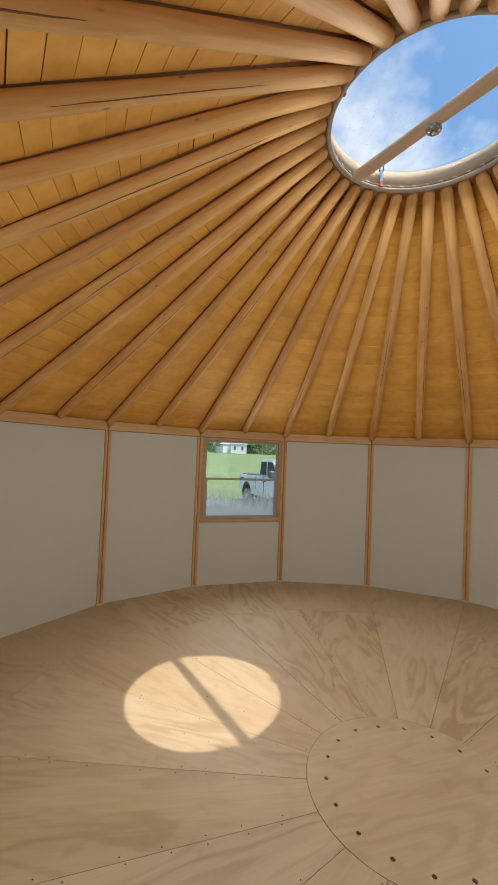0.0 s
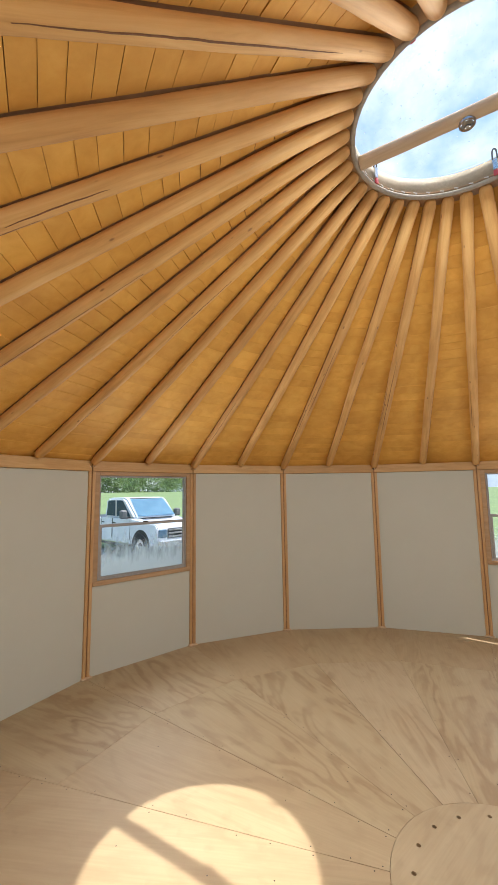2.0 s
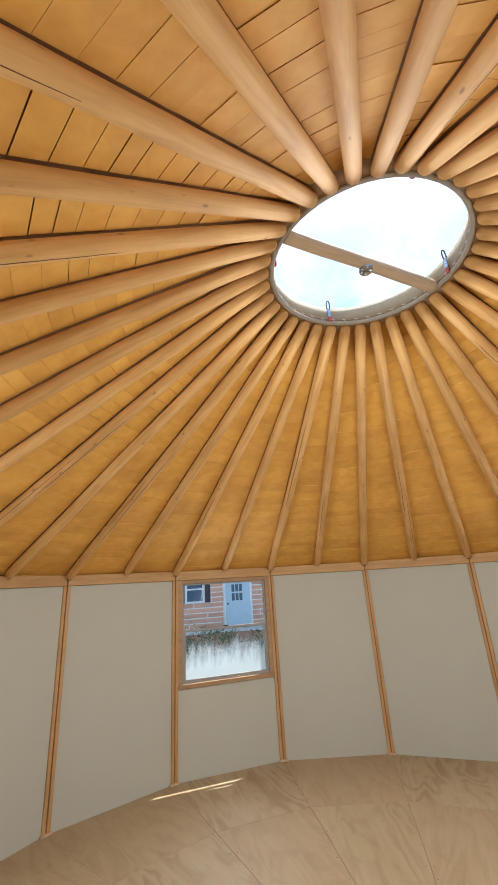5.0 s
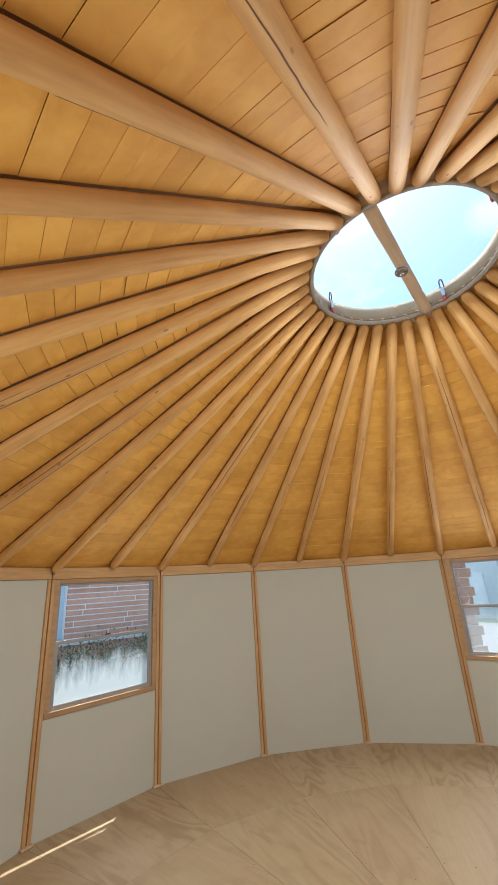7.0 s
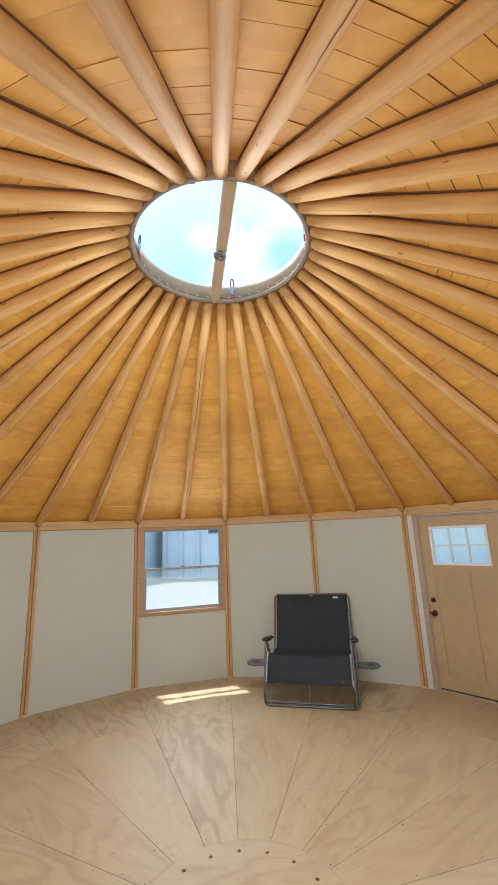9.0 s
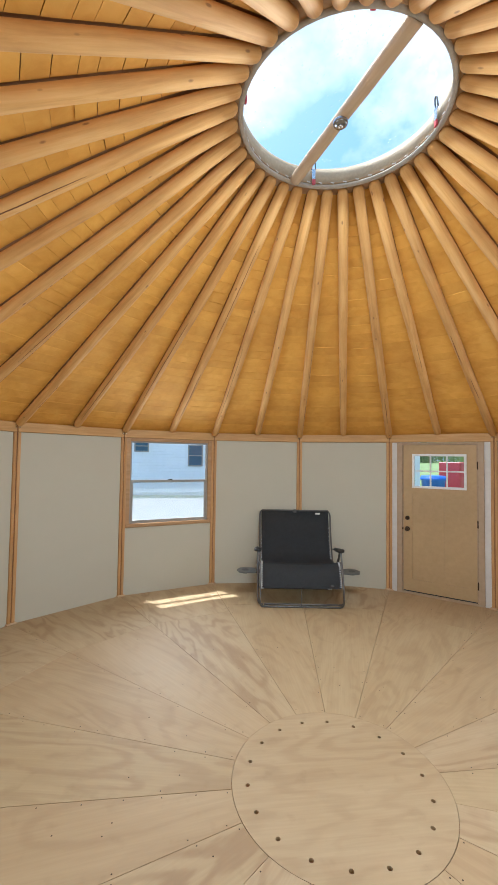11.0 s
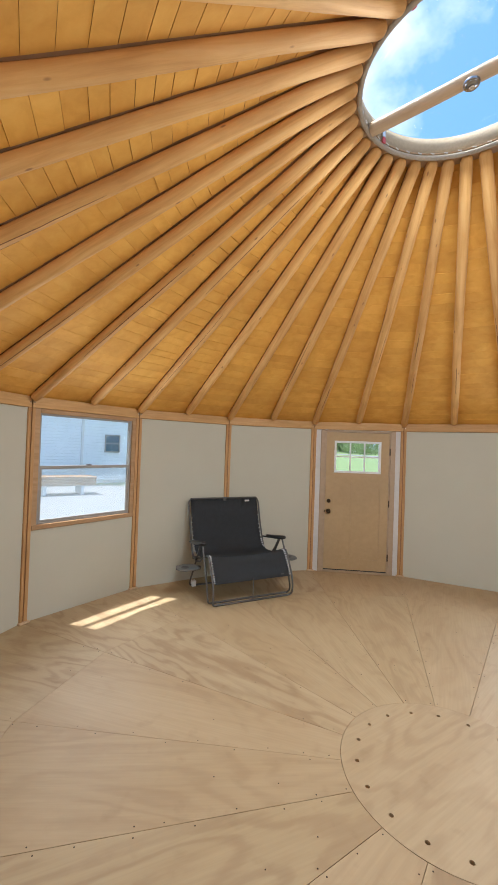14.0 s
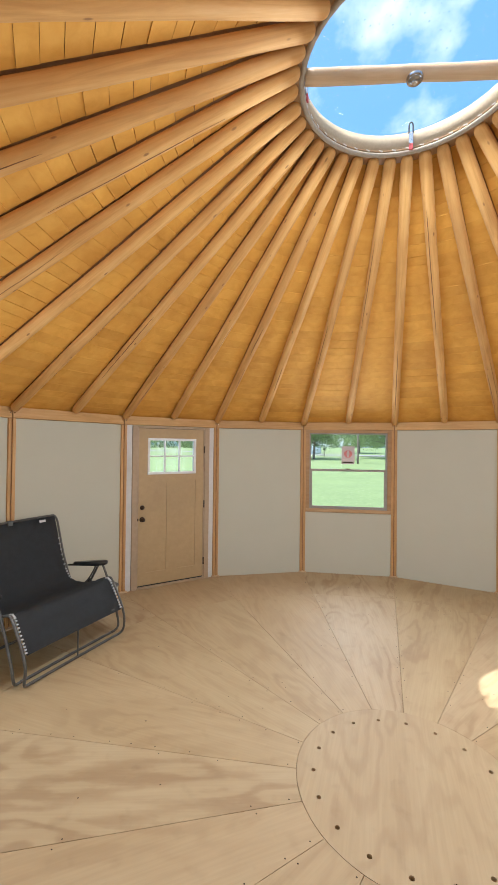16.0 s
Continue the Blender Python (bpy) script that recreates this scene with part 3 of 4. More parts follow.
def skylight():
    ring = thing("skylight", pose(0, 0, 0), "round domed skylight with tan canvas curb and clear dome", "skylight")
    bm = bmesh.new()
    revolve(bm, [(RING_R + 0.012, RING_Z + 0.01), (RING_R + 0.016, RING_Z + 0.10), (RING_R + 0.024, RING_Z + 0.15), (RING_R + 0.066, RING_Z + 0.15), (RING_R + 0.06, RING_Z + 0.03)], 72, None, True)
    part("curb", bm, M_CANVAS, ring, smooth=True)
    bm = bmesh.new()
    tube(bm, [(RING_R * math.cos(2 * math.pi * j / 60) + 0.016 * math.cos(2 * math.pi * j / 60), (RING_R + 0.016) * math.sin(2 * math.pi * j / 60), RING_Z) for j in range(60)], 0.016, 10, True, 1)
    part("piping", bm, M_PIPE, ring, "pale stitched piping", smooth=True)
    bm = bmesh.new()
    for j in range(42):
        q = 360 * j / 42
        box(bm, RING_R + 0.004, RING_R + 0.012, -0.014, 0.014, -0.004, 0.004, 0.001, pose(0, 0, RING_Z + 0.026, 0, 0, q) @ pose(0, 0, 0, 14, 0, 0))
    seam = bmesh.new()
    revolve(seam, [(RING_R + 0.007, RING_Z + 0.022), (RING_R + 0.007, RING_Z + 0.029), (RING_R + 0.02, RING_Z + 0.029), (RING_R + 0.02, RING_Z + 0.022)], 72, None, True)
    part("seam", seam, M_SILL, ring, "brown hem seam")
    st = part("stitching", bm, M_STITCH, ring, "pale hem stitching")
    tagged(st, kind="stuff")
    bm = bmesh.new()
    prof = []
    for j in range(13):
        q = math.pi / 2 * j / 12
        prof.append((max(0.0005, (RING_R + 0.055) * math.cos(q)), RING_Z + 0.15 + 0.26 * math.sin(q)))
    outer = prof[::-1]
    inner = [(max(0.0004, r - 0.003), z - 0.003) for r, z in prof]
    revolve(bm, inner + outer, 48, None, True)
    bmesh.ops.remove_doubles(bm, verts=bm.verts[:], dist=0.0018)
    dome = part("dome", bm, M_GLASS, ring, "clear acrylic dome", smooth=True)
    dome.visible_shadow = False
    # rain drops left on the dome
    bm = bmesh.new()
    r3 = random.Random(31)
    for _ in range(240):
        q, e = r3.uniform(0, 2 * math.pi), radians(r3.uniform(25, 88))
        p = Vector(((RING_R + 0.055) * math.cos(e) * math.cos(q), (RING_R + 0.055) * math.cos(e) * math.sin(q), RING_Z + 0.151 + 0.26 * math.sin(e)))
        s = r3.uniform(0.002, 0.0055)
        revolve(bm, [(s, 0.0), (s * 0.8, s * 0.4), (0.0003, s * 0.6)], 7, Matrix.Translation(p))
    drops = part("rain_drops", bm, M_GLASS, ring, "scattered rain drops")
    drops.visible_shadow = False
    tagged(drops, kind="stuff")
    # timber collar that carries the rafter tips
    bm = bmesh.new()
    revolve(bm, [(RING_R + 0.030, RING_Z), (RING_R + 0.065, RING_Z + 0.05), (RING_R + 0.16, RING_Z + 0.12), (RING_R + 0.16, RING_Z + 0.01)], 72, None, True)
    part("collar", bm, M_SILL, ring)
    return ring


skylight()

# pole across the skylight
bar = thing("skylight_crossbar", pose(0, 0, RING_Z + 0.01, 0, 0, 105.3), "round pine pole spanning the skylight ring", "crossbar")
bm = bmesh.new()
tube(bm, [(-0.60 + 0.12 * j, 0.001 * math.sin(j * 2.1), 0.001 * math.cos(j * 1.3)) for j in range(11)], lambda s: 0.041 + 0.001 * math.sin(9 * s), 18, False, 2)
part("pole", bm, M_BAR, bar, smooth=True)

det = thing("ceiling_detector", pose(0.011, 0.004, RING_Z - 0.019), "small grey round fixture with shiny lens under the crossbar", "fixture")
bm = bmesh.new()
revolve(bm, [(0.0005, 0.0), (0.040, 0.0), (0.045, -0.007), (0.043, -0.022), (0.033, -0.031), (0.0005, -0.033)], 28)
part("body", bm, M_DETECT, det, smooth=True)
bm = bmesh.new()
revolve(bm, [(0.0005, -0.0335), (0.018, -0.0335), (0.015, -0.042), (0.0005, -0.046)], 20)
part("lens", bm, M_CHROME, det, "shiny round lens", smooth=True)

for q in (-89.0, 178.0, 84.0, 3.0):
    c = thing("dome_latch", pose(RING_R * math.cos(radians(q)), RING_R * math.sin(radians(q)), RING_Z + 0.02, 0, 0, q), "steel toggle latch with red tag on the skylight curb", "latch", "skylight latches")
    bm = bmesh.new()
    tube(bm, [(0.0, -0.014, 0.10), (-0.006, -0.012, 0.155), (-0.008, 0.0, 0.172), (-0.006, 0.012, 0.155), (0.0, 0.014, 0.10)], 0.005, 8)
    part("loop", bm, M_STEEL, c, smooth=True)
    part("lever", boxes([(-0.012, 0.004, -0.014, 0.014, 0.02, 0.10)], 0.003), M_CHROME, c)
    part("tag", boxes([(-0.014, -0.002, -0.013, 0.013, -0.02, 0.018)], 0.002), M_RED, c, "red tag")


# ---------- chair ----------
def recliner():
    ch = thing("recliner_chair", pose(-0.441, -2.659, 0, 0, 0, -7.3), "wide folding zero-gravity recliner with charcoal fabric on grey steel frame", "chair")
    hw = 0.487
    w = hw + 0.024
    prof = [(-0.893, 1.080), (-0.835, 0.90), (-0.775, 0.70), (-0.705, 0.53), (-0.640, 0.450), (-0.55, 0.425), (-0.42, 0.430), (-0.28, 0.468), (-0.16, 0.510), (-0.11, 0.518), (-0.075, 0.495), (-0.025, 0.41), (0.03, 0.32), (0.065, 0.248)]
    last = len(prof) - 1
    bm = bmesh.new()
    rows = []
    for i, (y, z) in enumerate(prof):
        row = []
        for j in range(13):
            s = -1 + 2 * j / 12
            sag = 0.026 * (1 - s * s) * (0.35 if i in (0, last) else 1.0)
            wave = 0.003 * noise.noise(Vector((s * 3, i * 0.6, 2.0)))
            row.append(bm.verts.new((s * hw, y - sag * 0.7 + wave, z - sag * (0.3 if i > 9 else 1.0) + wave)))
        rows.append(row)
    for a, b in zip(rows, rows[1:]):
        for j in range(12):
            bm.faces.new((a[j], a[j + 1], b[j + 1], b[j]))
    bmesh.ops.solidify(bm, geom=bm.faces[:], thickness=0.005)
    fab = part("fabric", bm, M_FABRIC, ch, "charcoal mesh sling fabric", smooth=True)
    part("tag", boxes([(-0.035, 0.035, -0.001, 0.002, -0.012, 0.012)], 0.0005), M_WHITE, fab, "small white tag", pose(-0.33, -0.868, 1.035, 16, 0, 0))
    part("tag", boxes([(-0.018, 0.018, -0.001, 0.002, -0.007, 0.007)], 0.0005), M_TRAY, fab, "small grey tag", pose(-0.37, 0.073, 0.285, 20, 0, 0))
    # back frame
    bm = bmesh.new()
    tube(bm, [(-w, -0.62, 0.36), (-w, -0.70, 0.50), (-w, -0.78, 0.70), (-w, -0.84, 0.90), (-w, -0.878, 1.02), (-w + 0.03, -0.892, 1.068), (-w + 0.08, -0.894, 1.074), (0, -0.896, 1.074), (w - 0.08, -0.894, 1.074), (w - 0.03, -0.892, 1.068), (w, -0.878, 1.02), (w, -0.84, 0.90), (w, -0.78, 0.70), (w, -0.70, 0.50), (w, -0.62, 0.36)], 0.011, 10, False, 4)
    part("back_frame", bm, M_STEEL, ch, smooth=True)
    for s in (-1, 1):
        # seat and leg rail
        bm = bmesh.new()
        tube(bm, [(s * w, -0.66, 0.42), (s * w, -0.54, 0.378), (s * w, -0.40, 0.388), (s * w, -0.26, 0.47), (s * w, -0.12, 0.518), (s * w, -0.075, 0.492), (s * w, 0.0, 0.37), (s * w, 0.060, 0.25), (s * w, 0.085, 0.15), (s * w, 0.075, 0.06), (s * (w - 0.02), 0.055, 0.022), (s * (w - 0.06), 0.045, 0.013)], 0.011, 10, False, 4)
        part("seat_rail", bm, M_STEEL, ch, smooth=True)
        # front leg from the armrest to the floor
        bm = bmesh.new()
        o = w + 0.028
        tube(bm, [(s * o, -0.24, 0.625), (s * o, -0.19, 0.54), (s * o, -0.11, 0.36), (s * o, -0.035, 0.16), (s * (o - 0.004), -0.015, 0.06), (s * (o - 0.03), -0.03, 0.02), (s * (o - 0.07), -0.04, 0.013)], 0.011, 10, False, 4)
        part("front_leg", bm, M_STEEL, ch, smooth=True)
        # rear leg
        bm = bmesh.new()
        tube(bm, [(s * o, -0.30, 0.60), (s * o, -0.40, 0.44), (s * o, -0.56, 0.20), (s * (o - 0.006), -0.66, 0.05), (s * (o - 0.04), -0.675, 0.016), (s * (o - 0.09), -0.68, 0.012)], 0.011, 10, False, 4)
        part("rear_leg", bm, M_STEEL, ch, smooth=True)
        part("foot", boxes([(s * (o - 0.06) - 0.03, s * (o - 0.06) + 0.03, -0.705, -0.65, 0.0, 0.075)], 0.008), M_WHITE, ch, "white plastic foot")
        bm = bmesh.new()
        tube(bm, [(s * (w + 0.014), -0.50, 0.375), (s * (w + 0.022), -0.40, 0.48), (s * o, -0.33, 0.60)], 0.008, 8, False, 3)
        part("arm_strut", bm, M_STEEL, ch, smooth=True)
        bm = bmesh.new()
        tube(bm, [(s * (w + 0.02), -0.72, 0.555), (s * o, -0.56, 0.575), (s * o, -0.42, 0.60)], 0.010, 8, False, 3)
        part("arm_link", bm, M_BLACK, ch, smooth=True)
        part("lock_knob", revolve(bmesh.new(), [(0.0005, -0.012), (0.024, -0.012), (0.028, 0.0), (0.024, 0.012), (0.0005, 0.012)], 14), M_BLACK, ch, "", pose(s * (o + 0.006), -0.42, 0.425, 0, 90, 0), smooth=True)
        # moulded armrest, wide in front and narrow behind
        bm = bmesh.new()
        outline = [(-0.016, -0.24), (0.0, -0.25), (0.016, -0.24), (0.020, -0.08), (0.040, -0.01), (0.047, 0.08), (0.046, 0.16), (0.030, 0.205), (0.0, 0.215), (-0.030, 0.205), (-0.046, 0.16), (-0.047, 0.08), (-0.040, -0.01), (-0.020, -0.08)]
        prism(bm, outline, -0.024, 0.016)
        bmesh.ops.bevel(bm, geom=[e for e in bm.edges if abs(e.verts[0].co.z - e.verts[1].co.z) < 1e-6], offset=0.007, segments=2, affect="EDGES")
        part("armrest", bm, M_BLACK, ch, "black moulded armrest", pose(s * (o + 0.002), -0.40, 0.618, 9, 0, 0), smooth=True)
        # side tray with cup hole
        tray = part("side_tray", prism(bmesh.new(), [(0.0, -0.09), (0.15, -0.125), (0.235, -0.09), (0.265, 0.0), (0.235, 0.09), (0.15, 0.125), (0.0, 0.09)], -0.010, 0.008), M_TRAY, ch, "grey plastic side tray", pose(s * (o + 0.012), -0.34, 0.345, 0, 0, 0 if s > 0 else 180))
        bm = bmesh.new()
        revolve(bm, [(0.030, 0.0105), (0.046, 0.0105), (0.042, -0.035), (0.030, -0.035)], 20, pose(0.155, 0, 0), True)
        part("cup_ring", bm, M_BLACK, tray, "black cup holder ring")
        part("cup_floor", revolve(bmesh.new(), [(0.0005, 0.0092), (0.030, 0.0092), (0.030, 0.0078), (0.0005, 0.0078)], 16, pose(0.155, 0, 0)), M_BLACK, tray)
        part("tray_clamp", boxes([(-0.035, 0.01, -0.02, 0.02, -0.03, 0.01)], 0.003), M_BLACK, tray)
        # lacing along the edge
        bm = bmesh.new()
        for j in range(42):
            u = 0.9 + (last - 1.0) * (j + 0.5) / 42
            i0 = min(int(u), last - 1)
            fr = u - i0
            y = prof[i0][0] * (1 - fr) + prof[i0 + 1][0] * fr
            z = prof[i0][1] * (1 - fr) + prof[i0 + 1][1] * fr
            if -0.60 < y < -0.14 or z > 0.86:
                continue
            box(bm, s * hw - 0.007, s * hw + 0.013, y - 0.004, y + 0.010, z - 0.004, z + 0.009, 0.003)
        tagged(part("lacing", bm, M_CORD, ch, "pale elastic lacing"), kind="stuff")
    for y in (0.045, -0.04):
        bm = bmesh.new()
        tube(bm, [(-w + 0.05, y, 0.013), (0, y - 0.004, 0.012), (w - 0.05, y, 0.013)], 0.012, 10, False, 3)
        part("front_bar", bm, M_STEEL, ch, smooth=True)
    bm = bmesh.new()
    tube(bm, [(-w + 0.05, -0.68, 0.012), (0, -0.682, 0.012), (w - 0.05, -0.68, 0.012)], 0.012, 10, False, 3)
    part("rear_bar", bm, M_STEEL, ch, smooth=True)
    bm = bmesh.new()
    tube(bm, [(-w, -0.60, 0.37), (w, -0.60, 0.37)], 0.010, 8, False, 2)
    part("cross_bar", bm, M_STEEL, ch, smooth=True)
    part("middle_strap", boxes([(-0.006, 0.006, 0.04, 0.046, 0.02, 0.245)]), M_STEEL, ch)
    part("middle_clip", boxes([(-0.025, 0.025, -0.908, -0.88, 1.04, 1.088)], 0.004), M_TRAY, ch)


recliner()

# ---------- outside: materials and ground ----------
M_GRASS = speckled("lawn_grass", (0.15, 0.205, 0.07), (0.22, 0.285, 0.11), 5.0, 0.9, 0.6, 0.0, 8.0, 0.02)
M_GRAVEL = speckled("pale_gravel", (0.21, 0.207, 0.20), (0.30, 0.296, 0.285), 14.0, 0.95, 0.6, 0.0, 8.0, 0.01)
M_ROAD = speckled("worn_asphalt", (0.20, 0.195, 0.185), (0.27, 0.265, 0.25), 10.0, 0.95, 0.4)
M_LEAF = speckled("broad_leaves", (0.27, 0.34, 0.18), (0.38, 0.45, 0.26), 3.0, 0.8, 0.3)
leaf_nodes, leaf_links = M_LEAF.node_tree.nodes, M_LEAF.node_tree.links
leaf_through = leaf_nodes.new("ShaderNodeBsdfTranslucent")
leaf_through.inputs["Color"].default_value = (0.30, 0.40, 0.14, 1)
leaf_mix = leaf_nodes.new("ShaderNodeMixShader")
leaf_mix.inputs[0].default_value = 0.5
leaf_links.new(leaf_nodes["Principled BSDF"].outputs[0], leaf_mix.inputs[1])
leaf_links.new(leaf_through.outputs[0], leaf_mix.inputs[2])
leaf_links.new(leaf_mix.outputs[0], leaf_nodes["Material Output"].inputs["Surface"])
M_SHRUB = speckled("dark_shrub_leaves", (0.08, 0.125, 0.055), (0.16, 0.21, 0.10), 3.0, 0.8, 0.3)
M_BARK = speckled("grey_bark", (0.17, 0.14, 0.11), (0.26, 0.22, 0.17), 14.0, 0.95, 0.8, 0.0, 6.0, 0.01)
M_LOG = wood("red_stained_log", (0.68, 0.36, 0.24), (0.75, 0.42, 0.29), (0.80, 0.48, 0.35), (26.0, 1.5, 26.0), "object", 0.7, 0.18)
M_CHINK = speckled("white_chinking", (0.80, 0.77, 0.72), (0.86, 0.83, 0.78), 18.0, 0.9)
M_SIDING = speckled("pale_blue_siding", (0.84, 0.86, 0.87), (0.88, 0.90, 0.91), 5.0, 0.6, 0.05)
M_GREYWALL = speckled("blue_grey_siding", (0.72, 0.74, 0.76), (0.78, 0.80, 0.82), 5.0, 0.6, 0.05)
M_ROOF = speckled("grey_shingles", (0.12, 0.12, 0.12), (0.20, 0.19, 0.18), 12.0, 0.9, 0.6)
M_SHUTTER = speckled("dark_shutter_paint", (0.05, 0.035, 0.035), (0.075, 0.05, 0.05), 20.0, 0.6)
M_DOORBLUE = speckled("light_blue_paint", (0.48, 0.60, 0.67), (0.53, 0.65, 0.72), 8.0, 0.5, 0.04)
M_TRUCK = speckled("white_car_paint", (0.74, 0.75, 0.77), (0.80, 0.81, 0.83), 3.0, 0.22, 0.0)
M_CARGLASS = speckled("dark_car_glass", (0.06, 0.11, 0.16), (0.09, 0.15, 0.21), 2.0, 0.05, 0.0)
# light blue base colour stands in for sky reflected in the windscreen
M_SCREEN = speckled("windscreen_sky_reflection", (0.22, 0.40, 0.54), (0.28, 0.47, 0.61), 2.0, 0.06, 0.0)
M_TYRE = speckled("tyre_rubber", (0.018, 0.018, 0.018), (0.03, 0.03, 0.03), 30.0, 0.85)
M_LUMBER = wood("fresh_lumber", (0.36, 0.21, 0.095), (0.43, 0.27, 0.13), (0.50, 0.33, 0.17), (2.0, 26.0, 26.0), "object", 0.7, 0.2)
M_BRICK = speckled("tan_red_brick", (0.42, 0.22, 0.14), (0.55, 0.32, 0.21), 16.0, 0.9, 0.5)



def ground_z(r):
    """The lawn is level about the yurt and rises gently towards the trees."""
    if r < 24:
        return GROUND
    return GROUND + 2.3 * min(1.0, (r - 24) / 96) + 0.001 * max(0.0, r - 120)


bm = bmesh.new()
revolve(bm, [(0.5, GROUND), (24, GROUND)] + [(r, ground_z(r)) for r in (32, 40, 50, 65, 85, 120, 160, 900)], 96, None, False, False)
tagged(part("ground", bm, M_GRASS), "mown green lawn reaching the far trees", "ground", kind="structure")


def gravel_reach(az):
    for lo, hi, r in ((60, 100, 17.0), (22, 60, 14.5), (-12, 22, 11.0), (-50, -12, 12.0), (-112, -50, 20.5), (-135, -112, 13.0)):
        if lo <= az < hi:
            return r
    return 3.2


bm = bmesh.new()
outline = []
for j in range(180):
    az = -180 + 2 * j
    r = sum(gravel_reach(az + d) for d in (-6, -3, 0, 3, 6)) / 5 + 0.5 * noise.noise(Vector((j * 0.35, 0, 4)))
    outline.append((r * math.cos(radians(az)), r * math.sin(radians(az))))
prism(bm, outline, GROUND - 0.05, GROUND + 0.012)
tagged(part("gravel_yard", bm, M_GRAVEL), "pale gravel yard around the yurt", "gravel", kind="structure")
bm = bmesh.new()
outline = []
for j in range(48):
    q = 2 * math.pi * j / 48
    u, w = 3.4 * math.cos(q), 1.0 * math.sin(q) + 0.25 * noise.noise(Vector((math.cos(q) * 2, math.sin(q) * 2, 7)))
    outline.append((3.2 + u * 0.95 - w * 0.3, -9.6 + u * 0.3 + w * 0.95))
prism(bm, outline, GROUND - 0.05, GROUND + 0.03)
tagged(part("grass_patch", bm, M_GRASS), "patch of green grass left in the gravel", "grass", kind="structure")
bm = bmesh.new()
last = None
for j in range(81):
    y = -160.0 + 4 * j
    row = [bm.verts.new((x, y, ground_z(math.hypot(x, y)) + 0.05)) for x in (-68.0, -65.5, -63.0)]
    if last:
        bm.faces.new((last[0], last[1], row[1], row[0]))
        bm.faces.new((last[1], last[2], row[2], row[1]))
    last = row
tagged(part("road", bm, M_ROAD), "pale worn road crossing behind the lawn", "road", kind="structure")


# ---------- outside: greenery ----------
def leaf_clump(bm, rng, c, size, count, leaf=1.0):
    """A loose cloud of small folded leaves."""
    for _ in range(count):
        v = Vector((rng.gauss(0, 1), rng.gauss(0, 1), rng.gauss(0, 0.8))) * size * 0.45 + Vector(c)
        s = rng.uniform(0.055, 0.12) * size * leaf
        rot = Euler((rng.uniform(0, 6.3), rng.uniform(0, 6.3), rng.uniform(0, 6.3))).to_matrix()
        p = [bm.verts.new(v + rot @ Vector(q) * s) for q in ((-1, 0, 0), (0, -0.5, 0.12), (1, 0, 0), (0, 0.5, 0.12))]
        bm.faces.new(p)


def tree(at, height, spread, seed, label):
    rng = random.Random(seed)
    t = thing("tree", at, label, "tree")
    bm = bmesh.new()
    base = height * 0.24
    tube(bm, [(0, 0, -0.1), (0.03, 0.02, base * 0.5), (0.0, 0.05, base), (0.1, 0.0, height * 0.55), (0.05, 0.1, height * 0.8)], lambda s: 0.15 * (1.12 - s) + 0.03, 12, False, 3)
    tips = []
    for j in range(11):
        q = j * 2.4 + rng.uniform(-0.3, 0.3)
        h0 = base * rng.uniform(0.85, 1.6)
        L = spread * rng.uniform(0.6, 1.0)
        tip = (L * math.cos(q), L * math.sin(q), h0 + height * rng.uniform(0.02, 0.35))
        mid = (L * 0.45 * math.cos(q + 0.2), L * 0.45 * math.sin(q + 0.2), h0 + (tip[2] - h0) * 0.55)
        tube(bm, [(0.03, 0.02, h0), mid, tip], lambda s: 0.085 * (1.1 - s), 7, False, 3)
        tips += [mid, tip]
    part("trunk", bm, M_BARK, t, smooth=True)
    bm = bmesh.new()
    for c in tips:
        for _ in range(3):
            leaf_clump(bm, rng, (c[0] + rng.gauss(0, 0.5), c[1] + rng.gauss(0, 0.5), c[2] + rng.gauss(0.1, 0.35)), 1.35, 150)
    for _ in range(24):
        q, L = rng.uniform(0, 6.3), spread * math.sqrt(rng.random()) * 0.85
        leaf_clump(bm, rng, (L * math.cos(q), L * math.sin(q), height * rng.uniform(0.5, 0.95)), 1.5, 150)
    part("crown", bm, M_LEAF, t)


tree(pose(-52.0, -9.1, ground_z(52.8)), 9.0, 4.2, 3, "broad leafy tree with grey trunk on the lawn")
tree(pose(-53.0, -14.6, ground_z(55.0)), 9.0, 4.4, 8, "spreading leafy tree near the road")
tree(pose(-58.0, 0.2, ground_z(58.0)), 9.0, 4.6, 13, "leafy tree with low branches beyond the lawn")
tree(pose(-74.0, -19.0, ground_z(76.0)), 9.5, 4.6, 34, "hazy leafy tree beyond the road")
tree(pose(-76.0, -4.5, ground_z(76.0)), 9.0, 4.4, 41, "rounded leafy tree beyond the road")
tree(pose(-34.0, -44.0, ground_z(55.6)), 8.0, 4.0, 21, "leafy tree behind the entrance")


def tree_line(az0, az1, dist, height, count, seed, label):
    rng = random.Random(seed)
    bm = bmesh.new()
    for j in range(count):
        az = radians(az0 + (az1 - az0) * (j + rng.uniform(-0.3, 0.3)) / count)
        d = dist * rng.uniform(0.94, 1.1)
        x, y, h = d * math.cos(az), d * math.sin(az), height * rng.uniform(0.6, 1.1)
        for _ in range(16):
            leaf_clump(bm, rng, (x + rng.gauss(0, h * 0.22), y + rng.gauss(0, h * 0.2), ground_z(d) - 0.3 + h * rng.uniform(0.05, 0.95)), h * 0.34, 85, 1.5)
    ob = part("far_trees", bm, M_LEAF)
    tagged(ob, label, "trees", kind="stuff")


